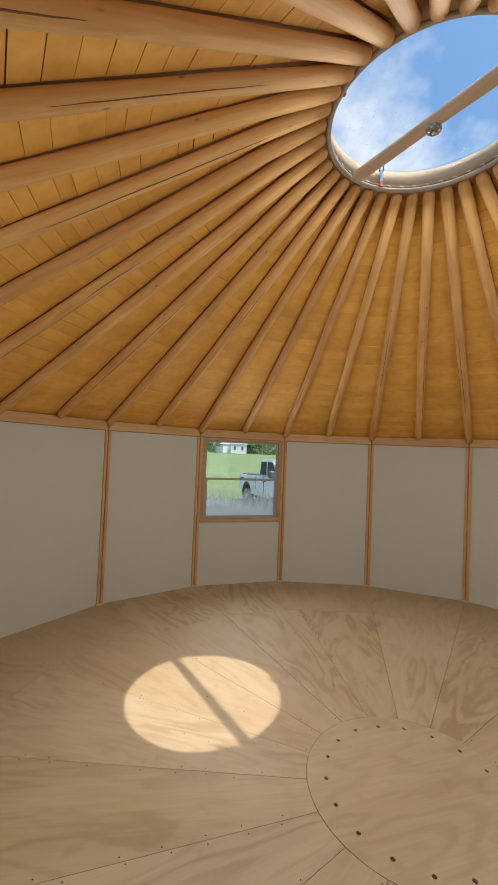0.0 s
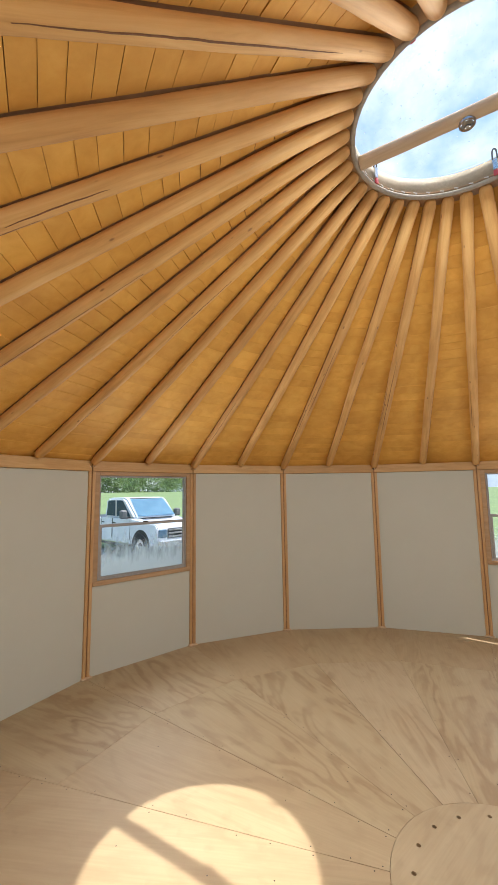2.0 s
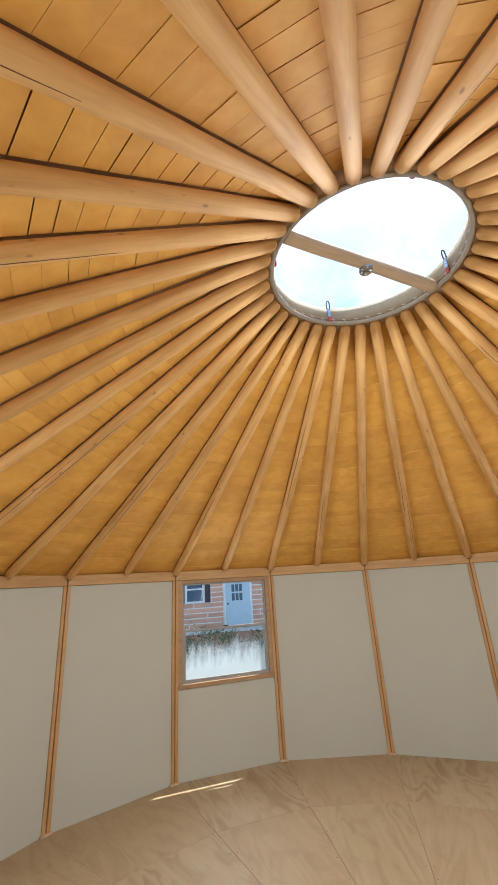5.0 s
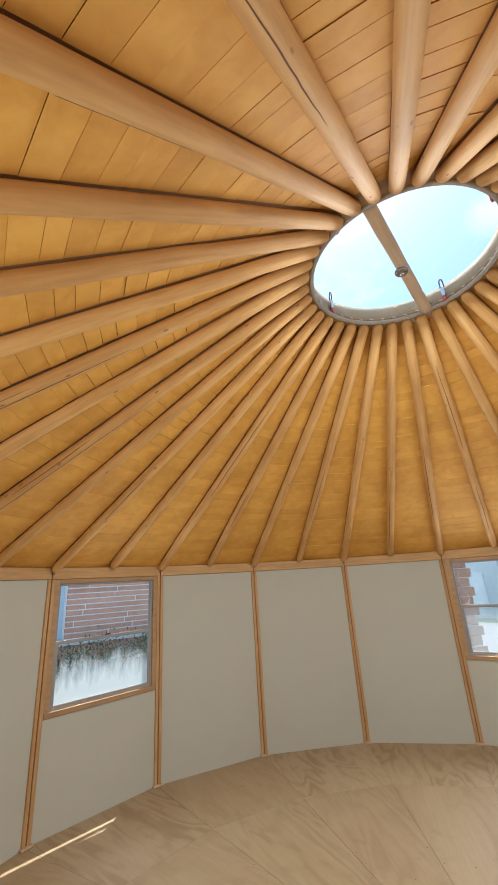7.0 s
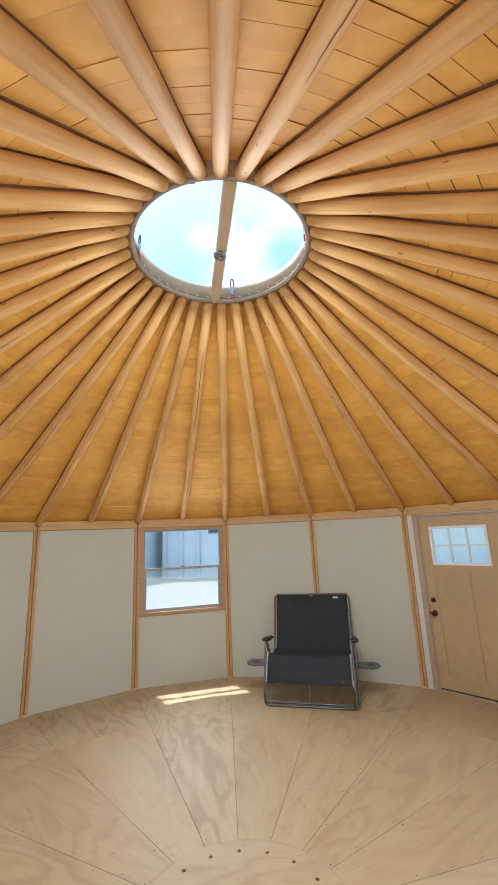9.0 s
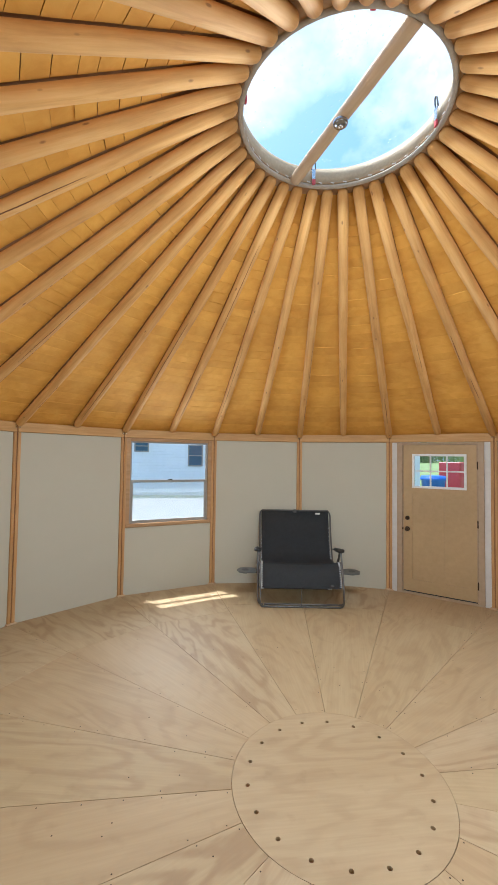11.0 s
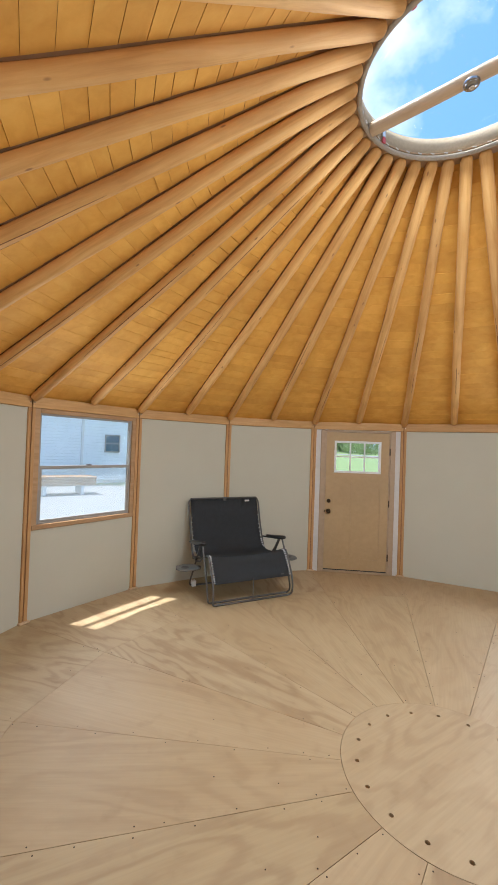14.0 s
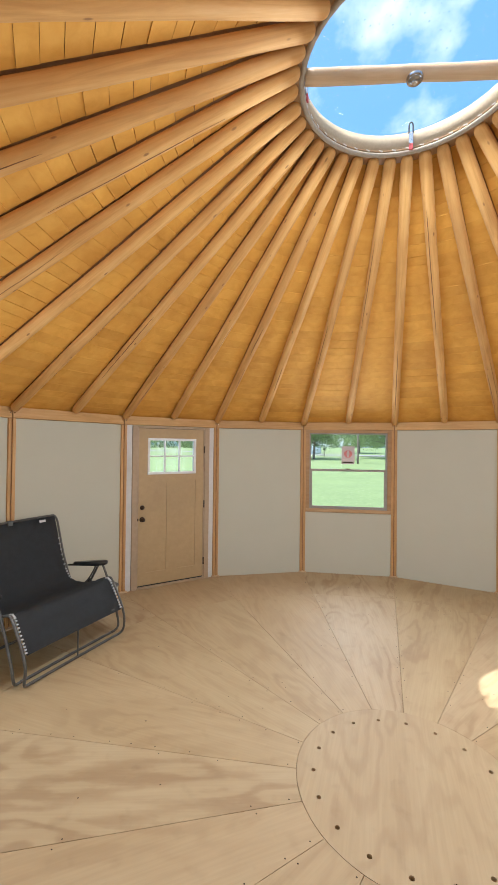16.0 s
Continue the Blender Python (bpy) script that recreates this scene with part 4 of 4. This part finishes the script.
tree_line(48, 105, 130, 8.5, 40, 1, "dense green tree line beyond the lawn")
tree_line(150, 206, 150, 7.0, 46, 2, "hazy tree line across the road")
tree_line(-154, -108, 105, 7.0, 34, 4, "green trees behind the entrance side")

bm = bmesh.new()
rng = random.Random(9)
for j in range(230):
    y = 3.0 - 10.0 * (j + rng.uniform(-0.5, 0.5)) / 230
    top = 0.72 + 0.22 * noise.noise(Vector((y * 1.3, 0, 3)))
    leaf_clump(bm, rng, (11.75 + rng.uniform(-0.35, 0.3), y, GROUND + rng.uniform(0.05, top - GROUND - 0.1)), 0.42, 44)
tagged(part("shrubs", bm, M_SHRUB), "dark green shrubs along the cabin wall", "shrubs", kind="stuff")


# ---------- outside: buildings ----------
def window_block(parent, x0, x1, z0, z1, frame_mat, y=-0.05, depth=0.06, bars=True):
    """Small window on a wall whose face looks along -y of its parent."""
    w = part("window", boxes([(x0, x1, y + 0.02, y + depth, z0, z1)]), M_CARGLASS, parent, "dark window glass")
    t = 0.07
    part("frame", boxes([(x0 - t, x0, y - 0.02, y + depth, z0 - t, z1 + t), (x1, x1 + t, y - 0.02, y + depth, z0 - t, z1 + t), (x0, x1, y - 0.02, y + depth, z1, z1 + t), (x0, x1, y - 0.02, y + depth, z0 - t, z0)], 0.006), frame_mat, w)
    if bars:
        zm = (z0 + z1) / 2
        part("rail", boxes([(x0, x1, y - 0.01, y + depth, zm - 0.025, zm + 0.025)]), frame_mat, w)
    return w


def cabin():
    # face looks along -x of the world: local x runs along world -y
    c = thing("log_cabin", pose(12.5, 0, GROUND, 0, 0, -90), "red-stained log cabin with white chinking and light blue door", "cabin")
    g = -GROUND
    part("core_wall", boxes([(-2.6, 7.0, -0.010, 6.0, 0.55 + g, 3.6 + g)]), M_CHINK, c)
    part("skirt", boxes([(-2.6, 7.0, 0.06, 0.3, 0.0, 0.55 + g)]), M_LOG, c)
    part("sill_band", boxes([(-2.65, 7.05, -0.03, 0.02, 0.64 + g, 0.72 + g)], 0.01), M_WHITE, c)
    bm = bmesh.new()
    prism(bm, [(-3.1, -0.6), (7.5, -0.6), (7.5, 6.4), (-3.1, 6.4)], 3.6 + g, 3.72 + g)
    part("roof", bm, M_ROOF, c)
    win = window_block(c, -1.0, -0.5, 1.56 + g, 2.3 + g, M_WHITE, -0.05)
    for x0 in (-1.27, -0.41):
        sh = boxes([(x0, x0 + 0.18, -0.05, -0.01, 1.5 + g, 2.37 + g)], 0.01)
        for j in range(9):
            box(sh, x0 + 0.025, x0 + 0.155, -0.062, -0.045, 1.54 + g + 0.09 * j, 1.60 + g + 0.09 * j)
        part("shutter", sh, M_SHUTTER, c, "dark louvred shutter")
    d = part("door", boxes([(0.27, 1.10, -0.05, -0.01, 0.74 + g, 2.78 + g)], 0.006), M_DOORBLUE, c, "light blue door with nine panes")
    part("door_frame", boxes([(0.20, 0.27, -0.06, 0.0, 0.72 + g, 2.85 + g), (1.10, 1.17, -0.06, 0.0, 0.72 + g, 2.85 + g), (0.27, 1.10, -0.06, 0.0, 2.78 + g, 2.85 + g)], 0.006), M_WHITE, c)
    for i in range(3):
        for j in range(3):
            x, z = 0.53 + 0.13 * i, 1.62 + g + 0.28 * j
            part("pane", boxes([(x - 0.05, x + 0.05, -0.058, -0.048, z - 0.115, z + 0.115)]), M_CARGLASS, d)
    bm = bmesh.new()
    revolve(bm, [(0.0005, 0), (0.03, 0), (0.028, 0.04), (0.0005, 0.05)], 12, pose(0.35, -0.05, 1.42 + g, 90, 0, 0))
    part("knob", bm, M_BRONZE, d)
    # courses of logs, each its own piece
    r2 = random.Random(4)
    z = 0.735 + g
    while z < 3.55 + g:
        x = -2.6
        while x < 6.9:
            L = r2.uniform(1.2, 3.2)
            x1 = min(7.0, x + L)
            if x1 > 6.4:
                x1 = 7.0
            segs = [(x, x1)]
            for lo, hi, za, zb in ((-1.29, -0.21, 1.47 + g, 2.4 + g), (0.20, 1.17, 0.70 + g, 2.86 + g)):
                if za - 0.05 < z < zb:
                    cut = []
                    for s0, s1 in segs:
                        if s1 <= lo or s0 >= hi:
                            cut.append((s0, s1))
                        else:
                            if s0 < lo:
                                cut.append((s0, lo))
                            if s1 > hi:
                                cut.append((hi, s1))
                    segs = cut
            for s0, s1 in segs:
                if s1 - s0 > 0.05:
                    bm = bmesh.new()
                    box(bm, s0 + 0.012, s1 - 0.012, -0.02, 0.035, z, z + 0.128, 0.012)
                    part("log", bm, M_LOG, c)
            x = x1
        z += 0.155


cabin()


def pale_building():
    # face looks along +y
    b = thing("pale_building", pose(0, -22.0, GROUND), "pale blue-white sided building with small windows", "building")
    g = -GROUND
    wall = part("wall", boxes([(-13.0, 7.6, -6.0, -0.02, 0.1, 4.4)]), M_SIDING, b)
    part("foundation", boxes([(-13.0, 7.6, -6.0, -0.04, 0.0, 0.1)]), M_SIDING, b)
    for j in range(26):
        bm = bmesh.new()
        z = 0.1 + 0.165 * j
        v = [bm.verts.new(p) for p in ((-13.0, -0.02, z), (7.6, -0.02, z), (7.6, 0.0, z + 0.004), (-13.0, 0.0, z + 0.004), (-13.0, -0.018, z + 0.164), (7.6, -0.018, z + 0.164))]
        bm.faces.new((v[3], v[2], v[5], v[4]))
        bm.faces.new((v[0], v[1], v[2], v[3]))
        part("siding_board", bm, M_SIDING, wall)
    part("corner_trim", boxes([(-2.42, -2.28, 0.0, 0.04, 0.1, 4.4)], 0.01), M_WHITE, b)
    part("base_trim", boxes([(-13.0, 7.6, 0.0, 0.03, 0.12, 0.24)], 0.01), M_GREYWALL, b)
    part("roof", boxes([(-13.4, 8.0, -6.5, 0.5, 4.4, 4.55)]), M_ROOF, b)
    for x0, x1, z0, z1 in ((0.88, 1.62, 1.38 + g, 2.52 + g), (-4.3, -3.6, 1.35 + g, 2.2 + g), (4.05, 4.75, 2.2 + g, 2.75 + g)):
        w = part("window", boxes([(x0, x1, 0.0, 0.03, z0, z1)]), M_CARGLASS, b, "dark window glass")
        t = 0.07
        part("frame", boxes([(x0 - t, x0, 0.0, 0.07, z0 - t, z1 + t), (x1, x1 + t, 0.0, 0.07, z0 - t, z1 + t), (x0, x1, 0.0, 0.07, z1, z1 + t), (x0, x1, 0.0, 0.07, z0 - t, z0), (x0, x1, 0.0, 0.05, (z0 + z1) / 2 - 0.03, (z0 + z1) / 2 + 0.03)], 0.006), M_VINYL, w)
    for x in (7.5, 6.5, 5.45):
        part("post", boxes([(x - 0.12, x + 0.12, 0.02, 0.2, 0.1, 4.4)], 0.01), M_GREYWALL, b, "blue-grey porch post")


pale_building()
shed = thing("grey_shed", pose(11.2, -20.5, GROUND), "plain blue-grey shed in shade", "shed")
part("wall", boxes([(-3.0, 5.0, -5.0, 0.0, 0.0, 4.0)]), M_GREYWALL, shed)
part("roof", boxes([(-3.3, 5.3, -5.4, 0.4, 4.0, 4.15)], 0.02), M_ROOF, shed)
part("door", boxes([(-2.2, -1.2, 0.0, 0.05, 0.1, 2.2)], 0.01), M_SIDING, shed, "pale door")

house = thing("white_house", pose(31.5, 118.0, ground_z(122), 0, 0, 12) @ Matrix.Diagonal((0.85, 0.85, 0.85, 1)), "small white gabled house before the trees", "house")
part("wall", boxes([(-3.2, 3.2, -4.0, 4.0, 0.0, 3.4)]), M_WHITE, house)
bm = bmesh.new()
prism(bm, [(-3.6, 0.0), (3.6, 0.0), (0.0, 3.0)], -4.4, 4.4)
part("roof", bm, M_SIDING, house, "pale gabled roof", pose(0, 0, 3.4, 90, 0, 0))
part("porch", boxes([(-5.8, -3.2, -3.0, 3.0, 0.0, 2.4)]), M_SIDING, house)
for x in (-1.6, 1.4):
    part("window", boxes([(x - 0.45, x + 0.45, -4.06, -4.0, 1.2, 2.5)]), M_CARGLASS, house)

far_hall = thing("far_building", pose(-72.0, -14.5, ground_z(73), 0, 0, 80), "pale long building beyond the road", "building")
part("wall", boxes([(-2.6, 2.6, -3, 3, -0.3, 2.8)]), M_SIDING, far_hall)
part("roof", boxes([(-2.9, 2.9, -3.4, 3.4, 2.8, 3.0)]), M_ROOF, far_hall)

pole_ob = thing("utility_pole", pose(-44.5, -2.9, ground_z(44.6)), "grey wooden utility pole at the roadside", "pole")
bm = bmesh.new()
tube(bm, [(0, 0, -0.1), (0.02, 0, 4.0), (0, 0, 9.0)], lambda s: 0.11 - 0.03 * s, 10)
part("shaft", bm, M_BARK, pole_ob, smooth=True)
part("crossarm", boxes([(-0.06, 0.06, -1.1, 1.1, 8.2, 8.34)], 0.01), M_BARK, pole_ob)


box_z = ground_z(61)
mail = thing("mailbox", pose(-60.5, -8.9, box_z, 0, 0, 90), "dark metal mailbox on a wooden post by the road", "mailbox")
part("post", boxes([(-0.06, 0.06, -0.06, 0.06, -0.1, 1.0)], 0.01), M_BARK, mail)
bm = bmesh.new()
prism(bm, [(0.16 * math.cos(q), 0.14 + 0.16 * math.sin(q)) for q in (math.pi * j / 10 for j in range(11))] + [(-0.16, 0.0), (0.16, 0.0)], -0.30, 0.30)
part("box", bm, M_BLACK, mail, "rounded black box", pose(0, 0, 1.0, 90, 0, 0))
part("flag", boxes([(0.165, 0.18, -0.05, 0.0, 1.10, 1.30)]), M_RED, mail, "red flag")


# brick pillar seen past the edge of the third window
pil = thing("brick_pillar", pose(3.95, -7.45, GROUND, 0, 0, -28), "tan-red brick pillar with stepped corner stones", "pillar")
part("core", boxes([(-0.24, 0.24, -0.24, 0.24, 0.0, 3.2)]), M_CHINK, pil)
for j in range(16):
    w = 0.30 if j % 2 else 0.25
    bm = bmesh.new()
    box(bm, -w, w, -w, w, 0.01 + 0.2 * j, 0.195 + 0.2 * j, 0.012)
    part("brick", bm, M_BRICK, pil)

# lumber stack on the gravel
stack = thing("lumber_stack", pose(-0.6, -17.1, GROUND, 0, 0, 4), "stack of fresh pale lumber on blocks", "lumber")
for x in (-0.75, 0.7):
    part("block", boxes([(x - 0.07, x + 0.07, -0.5, 0.5, 0.0, 0.40)], 0.01), M_GREYWALL, stack)
for j in range(6):
    for i in range(5):
        bm = bmesh.new()
        y = -0.45 + 0.2 * i
        o = random.Random(j * 7 + i).uniform(-0.08, 0.08)
        box(bm, -1.25 + o, 1.25 + o, y, y + 0.185, 0.40 + 0.062 * j, 0.455 + 0.062 * j, 0.004)
        part("board", bm, M_LUMBER, stack)

cab = thing("red_cabinet_box", pose(-11.5, -16.3, GROUND, 0, 0, 35), "tall red painted metal box on the ground", "container")
part("body", boxes([(-0.5, 0.5, -0.5, 0.5, 0.06, 2.2)], 0.03), M_RED, cab)
part("door", boxes([(-0.44, 0.44, 0.5, 0.53, 0.12, 2.1)], 0.02), M_RED, cab)
part("base", boxes([(-0.5, 0.5, -0.5, 0.5, 0.0, 0.06)]), M_BLACK, cab)
drum = thing("blue_bin", pose(-9.9, -15.4, GROUND) @ Matrix.Diagonal((1.15, 1.15, 1.5, 1)), "blue plastic bin with rim", "bin")
bm = bmesh.new()
revolve(bm, [(0.36, 0.0), (0.45, 0.9), (0.50, 0.92), (0.50, 0.98), (0.43, 0.98), (0.34, 0.05)], 24, None, True)
part("tub", bm, M_BLUE, drum, smooth=True)
part("lid", revolve(bmesh.new(), [(0.0005, 0.985), (0.49, 0.985), (0.44, 1.04), (0.0005, 1.07)], 24), M_BLUE, drum)


# ---------- outside: truck ----------
def truck():
    t = thing("pickup_truck", pose(5.42, 11.25, GROUND, 0, 0, -86) @ Matrix.Diagonal((1.06, 1.06, 1.06, 1)), "white crew-cab pickup truck parked on the gravel", "truck")
    hw = 0.98

    def slab(name, outline, y0, y1, mat, label="", bevel=0.04):
        bm = bmesh.new()
        prism(bm, outline, y0, y1)
        if bevel:
            bmesh.ops.bevel(bm, geom=bm.edges[:], offset=bevel, segments=2, affect="EDGES", clamp_overlap=True)
        return part(name, bm, mat, t, label, pose(0, 0, 0, 90, 0, 0), smooth=False)

    slab("body", [(-5.75, 0.55), (-5.75, 1.22), (-3.85, 1.24), (-3.80, 1.27), (-1.60, 1.27), (-1.55, 1.22), (-0.15, 1.14), (-0.02, 1.02), (-0.02, 0.55), (-0.45, 0.45), (-5.3, 0.45)], -hw, hw, M_TRUCK)
    slab("cab", [(-3.78, 1.25), (-3.62, 1.93), (-3.45, 1.97), (-2.45, 1.97), (-2.25, 1.93), (-1.50, 1.25)], -0.84, 0.84, M_TRUCK, "", 0.07)
    # glazing
    bm = bmesh.new()
    for s in (-1, 1):
        for o in ([(-3.60, 1.33), (-3.48, 1.86), (-2.95, 1.88), (-2.93, 1.33)], [(-2.85, 1.33), (-2.87, 1.88), (-2.42, 1.87), (-1.90, 1.36), (-1.90, 1.33)]):
            v = [bm.verts.new((x, s * 0.846, z)) for x, z in o]
            bm.faces.new(v)
    bmesh.ops.solidify(bm, geom=bm.faces[:], thickness=0.01)
    part("side_glass", bm, M_CARGLASS, t, "dark side windows")
    bm = bmesh.new()
    v = [bm.verts.new(p) for p in ((-1.575, -0.74, 1.335), (-1.575, 0.74, 1.335), (-2.22, 0.68, 1.905), (-2.22, -0.68, 1.905))]
    bm.faces.new(v)
    bmesh.ops.solidify(bm, geom=bm.faces[:], thickness=-0.02)
    part("windscreen", bm, M_SCREEN, t, "windscreen with the sky's blue reflection in its colour", pose(0.03, 0, 0.01))
    part("bed_well", boxes([(-5.68, -3.92, -0.80, 0.80, 1.18, 1.255)]), M_BLACK, t)
    part("grille", boxes([(-0.03, 0.015, -0.62, 0.62, 0.72, 1.02)], 0.01), M_BLACK, t, "black grille with bright bars")
    for z in (0.77, 0.87, 0.97):
        part("grille_bar", boxes([(0.01, 0.03, -0.60, 0.60, z - 0.025, z + 0.025)], 0.006), M_CHROME, t)
    part("bumper", boxes([(-0.10, 0.10, -0.96, 0.96, 0.46, 0.68)], 0.04), M_CHROME, t, "bright front bumper")
    part("air_dam", boxes([(-0.12, 0.04, -0.90, 0.90, 0.30, 0.45)], 0.03), M_BLACK, t, "black lower air dam")
    part("number_plate", boxes([(0.10, 0.112, -0.16, 0.16, 0.52, 0.63)], 0.004), M_WHITE, t, "plain white plate")
    part("wiper", boxes([(-1.60, -1.50, -0.60, 0.60, 1.262, 1.285)], 0.006), M_BLACK, t)
    part("roof_lip", boxes([(-2.30, -2.22, -0.66, 0.66, 1.925, 1.945)], 0.006), M_BLACK, t)
    for s in (-1, 1):
        a, b = sorted((s * 0.64, s * 0.95))
        part("headlight", boxes([(-0.12, 0.012, a, b, 0.74, 1.0)], 0.03), M_CARGLASS, t, "clear headlight")
        a, b = sorted((s * 0.98, s * 1.22))
        mir = part("mirror", boxes([(-2.0, -1.82, a, b, 1.27, 1.56)], 0.05), M_TRAY, t, "grey door mirror with black glass")
        part("mirror_glass", boxes([(-2.012, -1.998, a + 0.03, b - 0.03, 1.30, 1.53)], 0.004), M_BLACK, mir)
        part("mirror_arm", boxes([(-1.95, -1.87, min(s * 0.84, s * 1.0), max(s * 0.84, s * 1.0), 1.27, 1.33)], 0.01), M_BLACK, mir)
        for x0, x1 in ((-3.72, -2.90), (-2.88, -1.66)):
            y0, y1 = sorted((s * 0.978, s * 0.988))
            seam = part("door_seam", boxes([(x0, x0 + 0.012, y0, y1, 0.58, 1.25), (x1 - 0.012, x1, y0, y1, 0.58, 1.25)]), M_BLACK, t)
            y0, y1 = sorted((s * 0.978, s * 1.01))
            part("door_handle", boxes([(x0 + 0.05, x0 + 0.24, y0, y1, 1.08, 1.12)], 0.01), M_BLACK, seam)
        y0, y1 = sorted((s * 0.90, s * 1.06))
        part("side_step", boxes([(-3.75, -1.55, y0, y1, 0.36, 0.43)], 0.02), M_BLACK, t, "black side step")
        for x in (-0.98, -4.72):
            w = part("wheel", revolve(bmesh.new(), [(0.24, -0.12), (0.40, -0.12), (0.42, -0.07), (0.42, 0.07), (0.40, 0.12), (0.24, 0.12)], 28, None, True), M_TYRE, t, "", pose(x, s * 0.90, 0.42, 90, 0, 0))
            part("rim", revolve(bmesh.new(), [(0.0005, -0.08), (0.24, -0.10), (0.24, 0.10), (0.0005, 0.08)], 20), M_CHROME, w)
            bm = bmesh.new()
            pts = [(x + 0.53 * math.cos(q), 0.42 + 0.53 * math.sin(q)) for q in (math.pi * j / 12 for j in range(13))]
            prism(bm, pts, -0.006, 0.006)
            part("wheel_arch", bm, M_BLACK, t, "", pose(0, s * 0.984, 0, 90, 0, 0))


truck()

# ---------- floor ----------
floor = part("floor", prism(bmesh.new(), [((RAD + 0.06) * math.cos(radians(10 + 20 * j)), (RAD + 0.06) * math.sin(radians(10 + 20 * j))) for j in range(SIDES)], -0.30, -0.019), M_DARK)
tagged(floor, "round plywood floor of wedge sheets around a central disc", "floor", kind="structure")
T = math.tan(math.pi / SIDES)
G = 0.0011


def wedge_mesh(r0, r1, inner_round):
    """Sheet lying along +x between the joints to both sides."""
    bm = bmesh.new()
    half = math.pi / SIDES
    out = []
    if inner_round:
        for j in range(5):
            q = half - 2 * half * j / 4
            out.append((r0 * math.cos(q), (r0 * math.sin(q)) * (1 - G / (r0 * T))))
    else:
        out += [(r0, r0 * T - G), (r0, -r0 * T + G)]
    out += [(r1, -r1 * T + G), (r1, r1 * T - G)]
    prism(bm, out[::-1], -0.018, 0.0)
    top = [e for e in bm.edges if all(v.co.z > -0.001 for v in e.verts)]
    bmesh.ops.bevel(bm, geom=top, offset=0.0012, segments=1, affect="EDGES")
    return mesh_of("plywood_sheet", bm, M_PLY)


short_in, short_out = wedge_mesh(0.613, 2.5893, True), wedge_mesh(2.5907, APO + 0.05, False)
long_in, long_out = wedge_mesh(0.613, 2.7893, True), wedge_mesh(2.7907, APO + 0.05, False)
for k in range(SIDES):
    for me in ((short_in, short_out) if k < 9 or k == 17 else (long_in, long_out)):
        ob = new("plywood_sheet", me)
        ob.parent = floor
        ob.matrix_basis = pose(0, 0, random.Random(k).uniform(-0.0008, 0.0008), 0, 0, panel_angle(k))

# central disc with eighteen bolt holes
bm = bmesh.new()
edges = []
def loop(cx, cy, r, seg):
    vs = [bm.verts.new((cx + r * math.cos(2 * math.pi * j / seg), cy + r * math.sin(2 * math.pi * j / seg), 0.0)) for j in range(seg)]
    return [bm.edges.new((vs[j], vs[(j + 1) % seg])) for j in range(seg)]


edges += loop(0, 0, 0.6105, 72)
for j in range(SIDES):
    a = radians(100 - 20 * j - 1.55)
    edges += loop(0.0115 + 0.5104 * math.cos(a), -0.003 + 0.5104 * math.sin(a), 0.0125, 12)
bmesh.ops.triangle_fill(bm, use_beauty=True, edges=edges)
ret = bmesh.ops.extrude_face_region(bm, geom=bm.faces[:])
for v in ret["geom"]:
    if isinstance(v, bmesh.types.BMVert):
        v.co.z -= 0.018
part("centre_disc", bm, M_DISC, floor, "round plywood disc with ring of bolt holes", pose(0, 0, 0.001, 0, 0, 0))

# screw heads along the joints
bm = bmesh.new()
rng = random.Random(11)
for k in range(SIDES):
    a = 100.0 - 20.0 * k
    r = 0.66
    while r < 3.55:
        for s in (-1, 1):
            if rng.random() < 0.6:
                m = pose(0, 0, 0, 0, 0, a) @ pose(r + rng.uniform(-0.03, 0.03), s * rng.uniform(0.016, 0.028), 0.0008)
                revolve(bm, [(0.0042, 0.0), (0.003, 0.0006)], 7, m)
        r += rng.choice((0.15, 0.2, 0.22))
    for f in range(3):
        a2 = a - 10 + rng.uniform(-4, 4)
        m = pose(0, 0, 0, 0, 0, a2) @ pose(rng.uniform(0.8, 3.3), 0, 0.0008)
        revolve(bm, [(0.0042, 0.0), (0.003, 0.0006)], 7, m)
tagged(part("screw_heads", bm, M_BRONZE, floor, "dark screw heads"), kind="stuff")
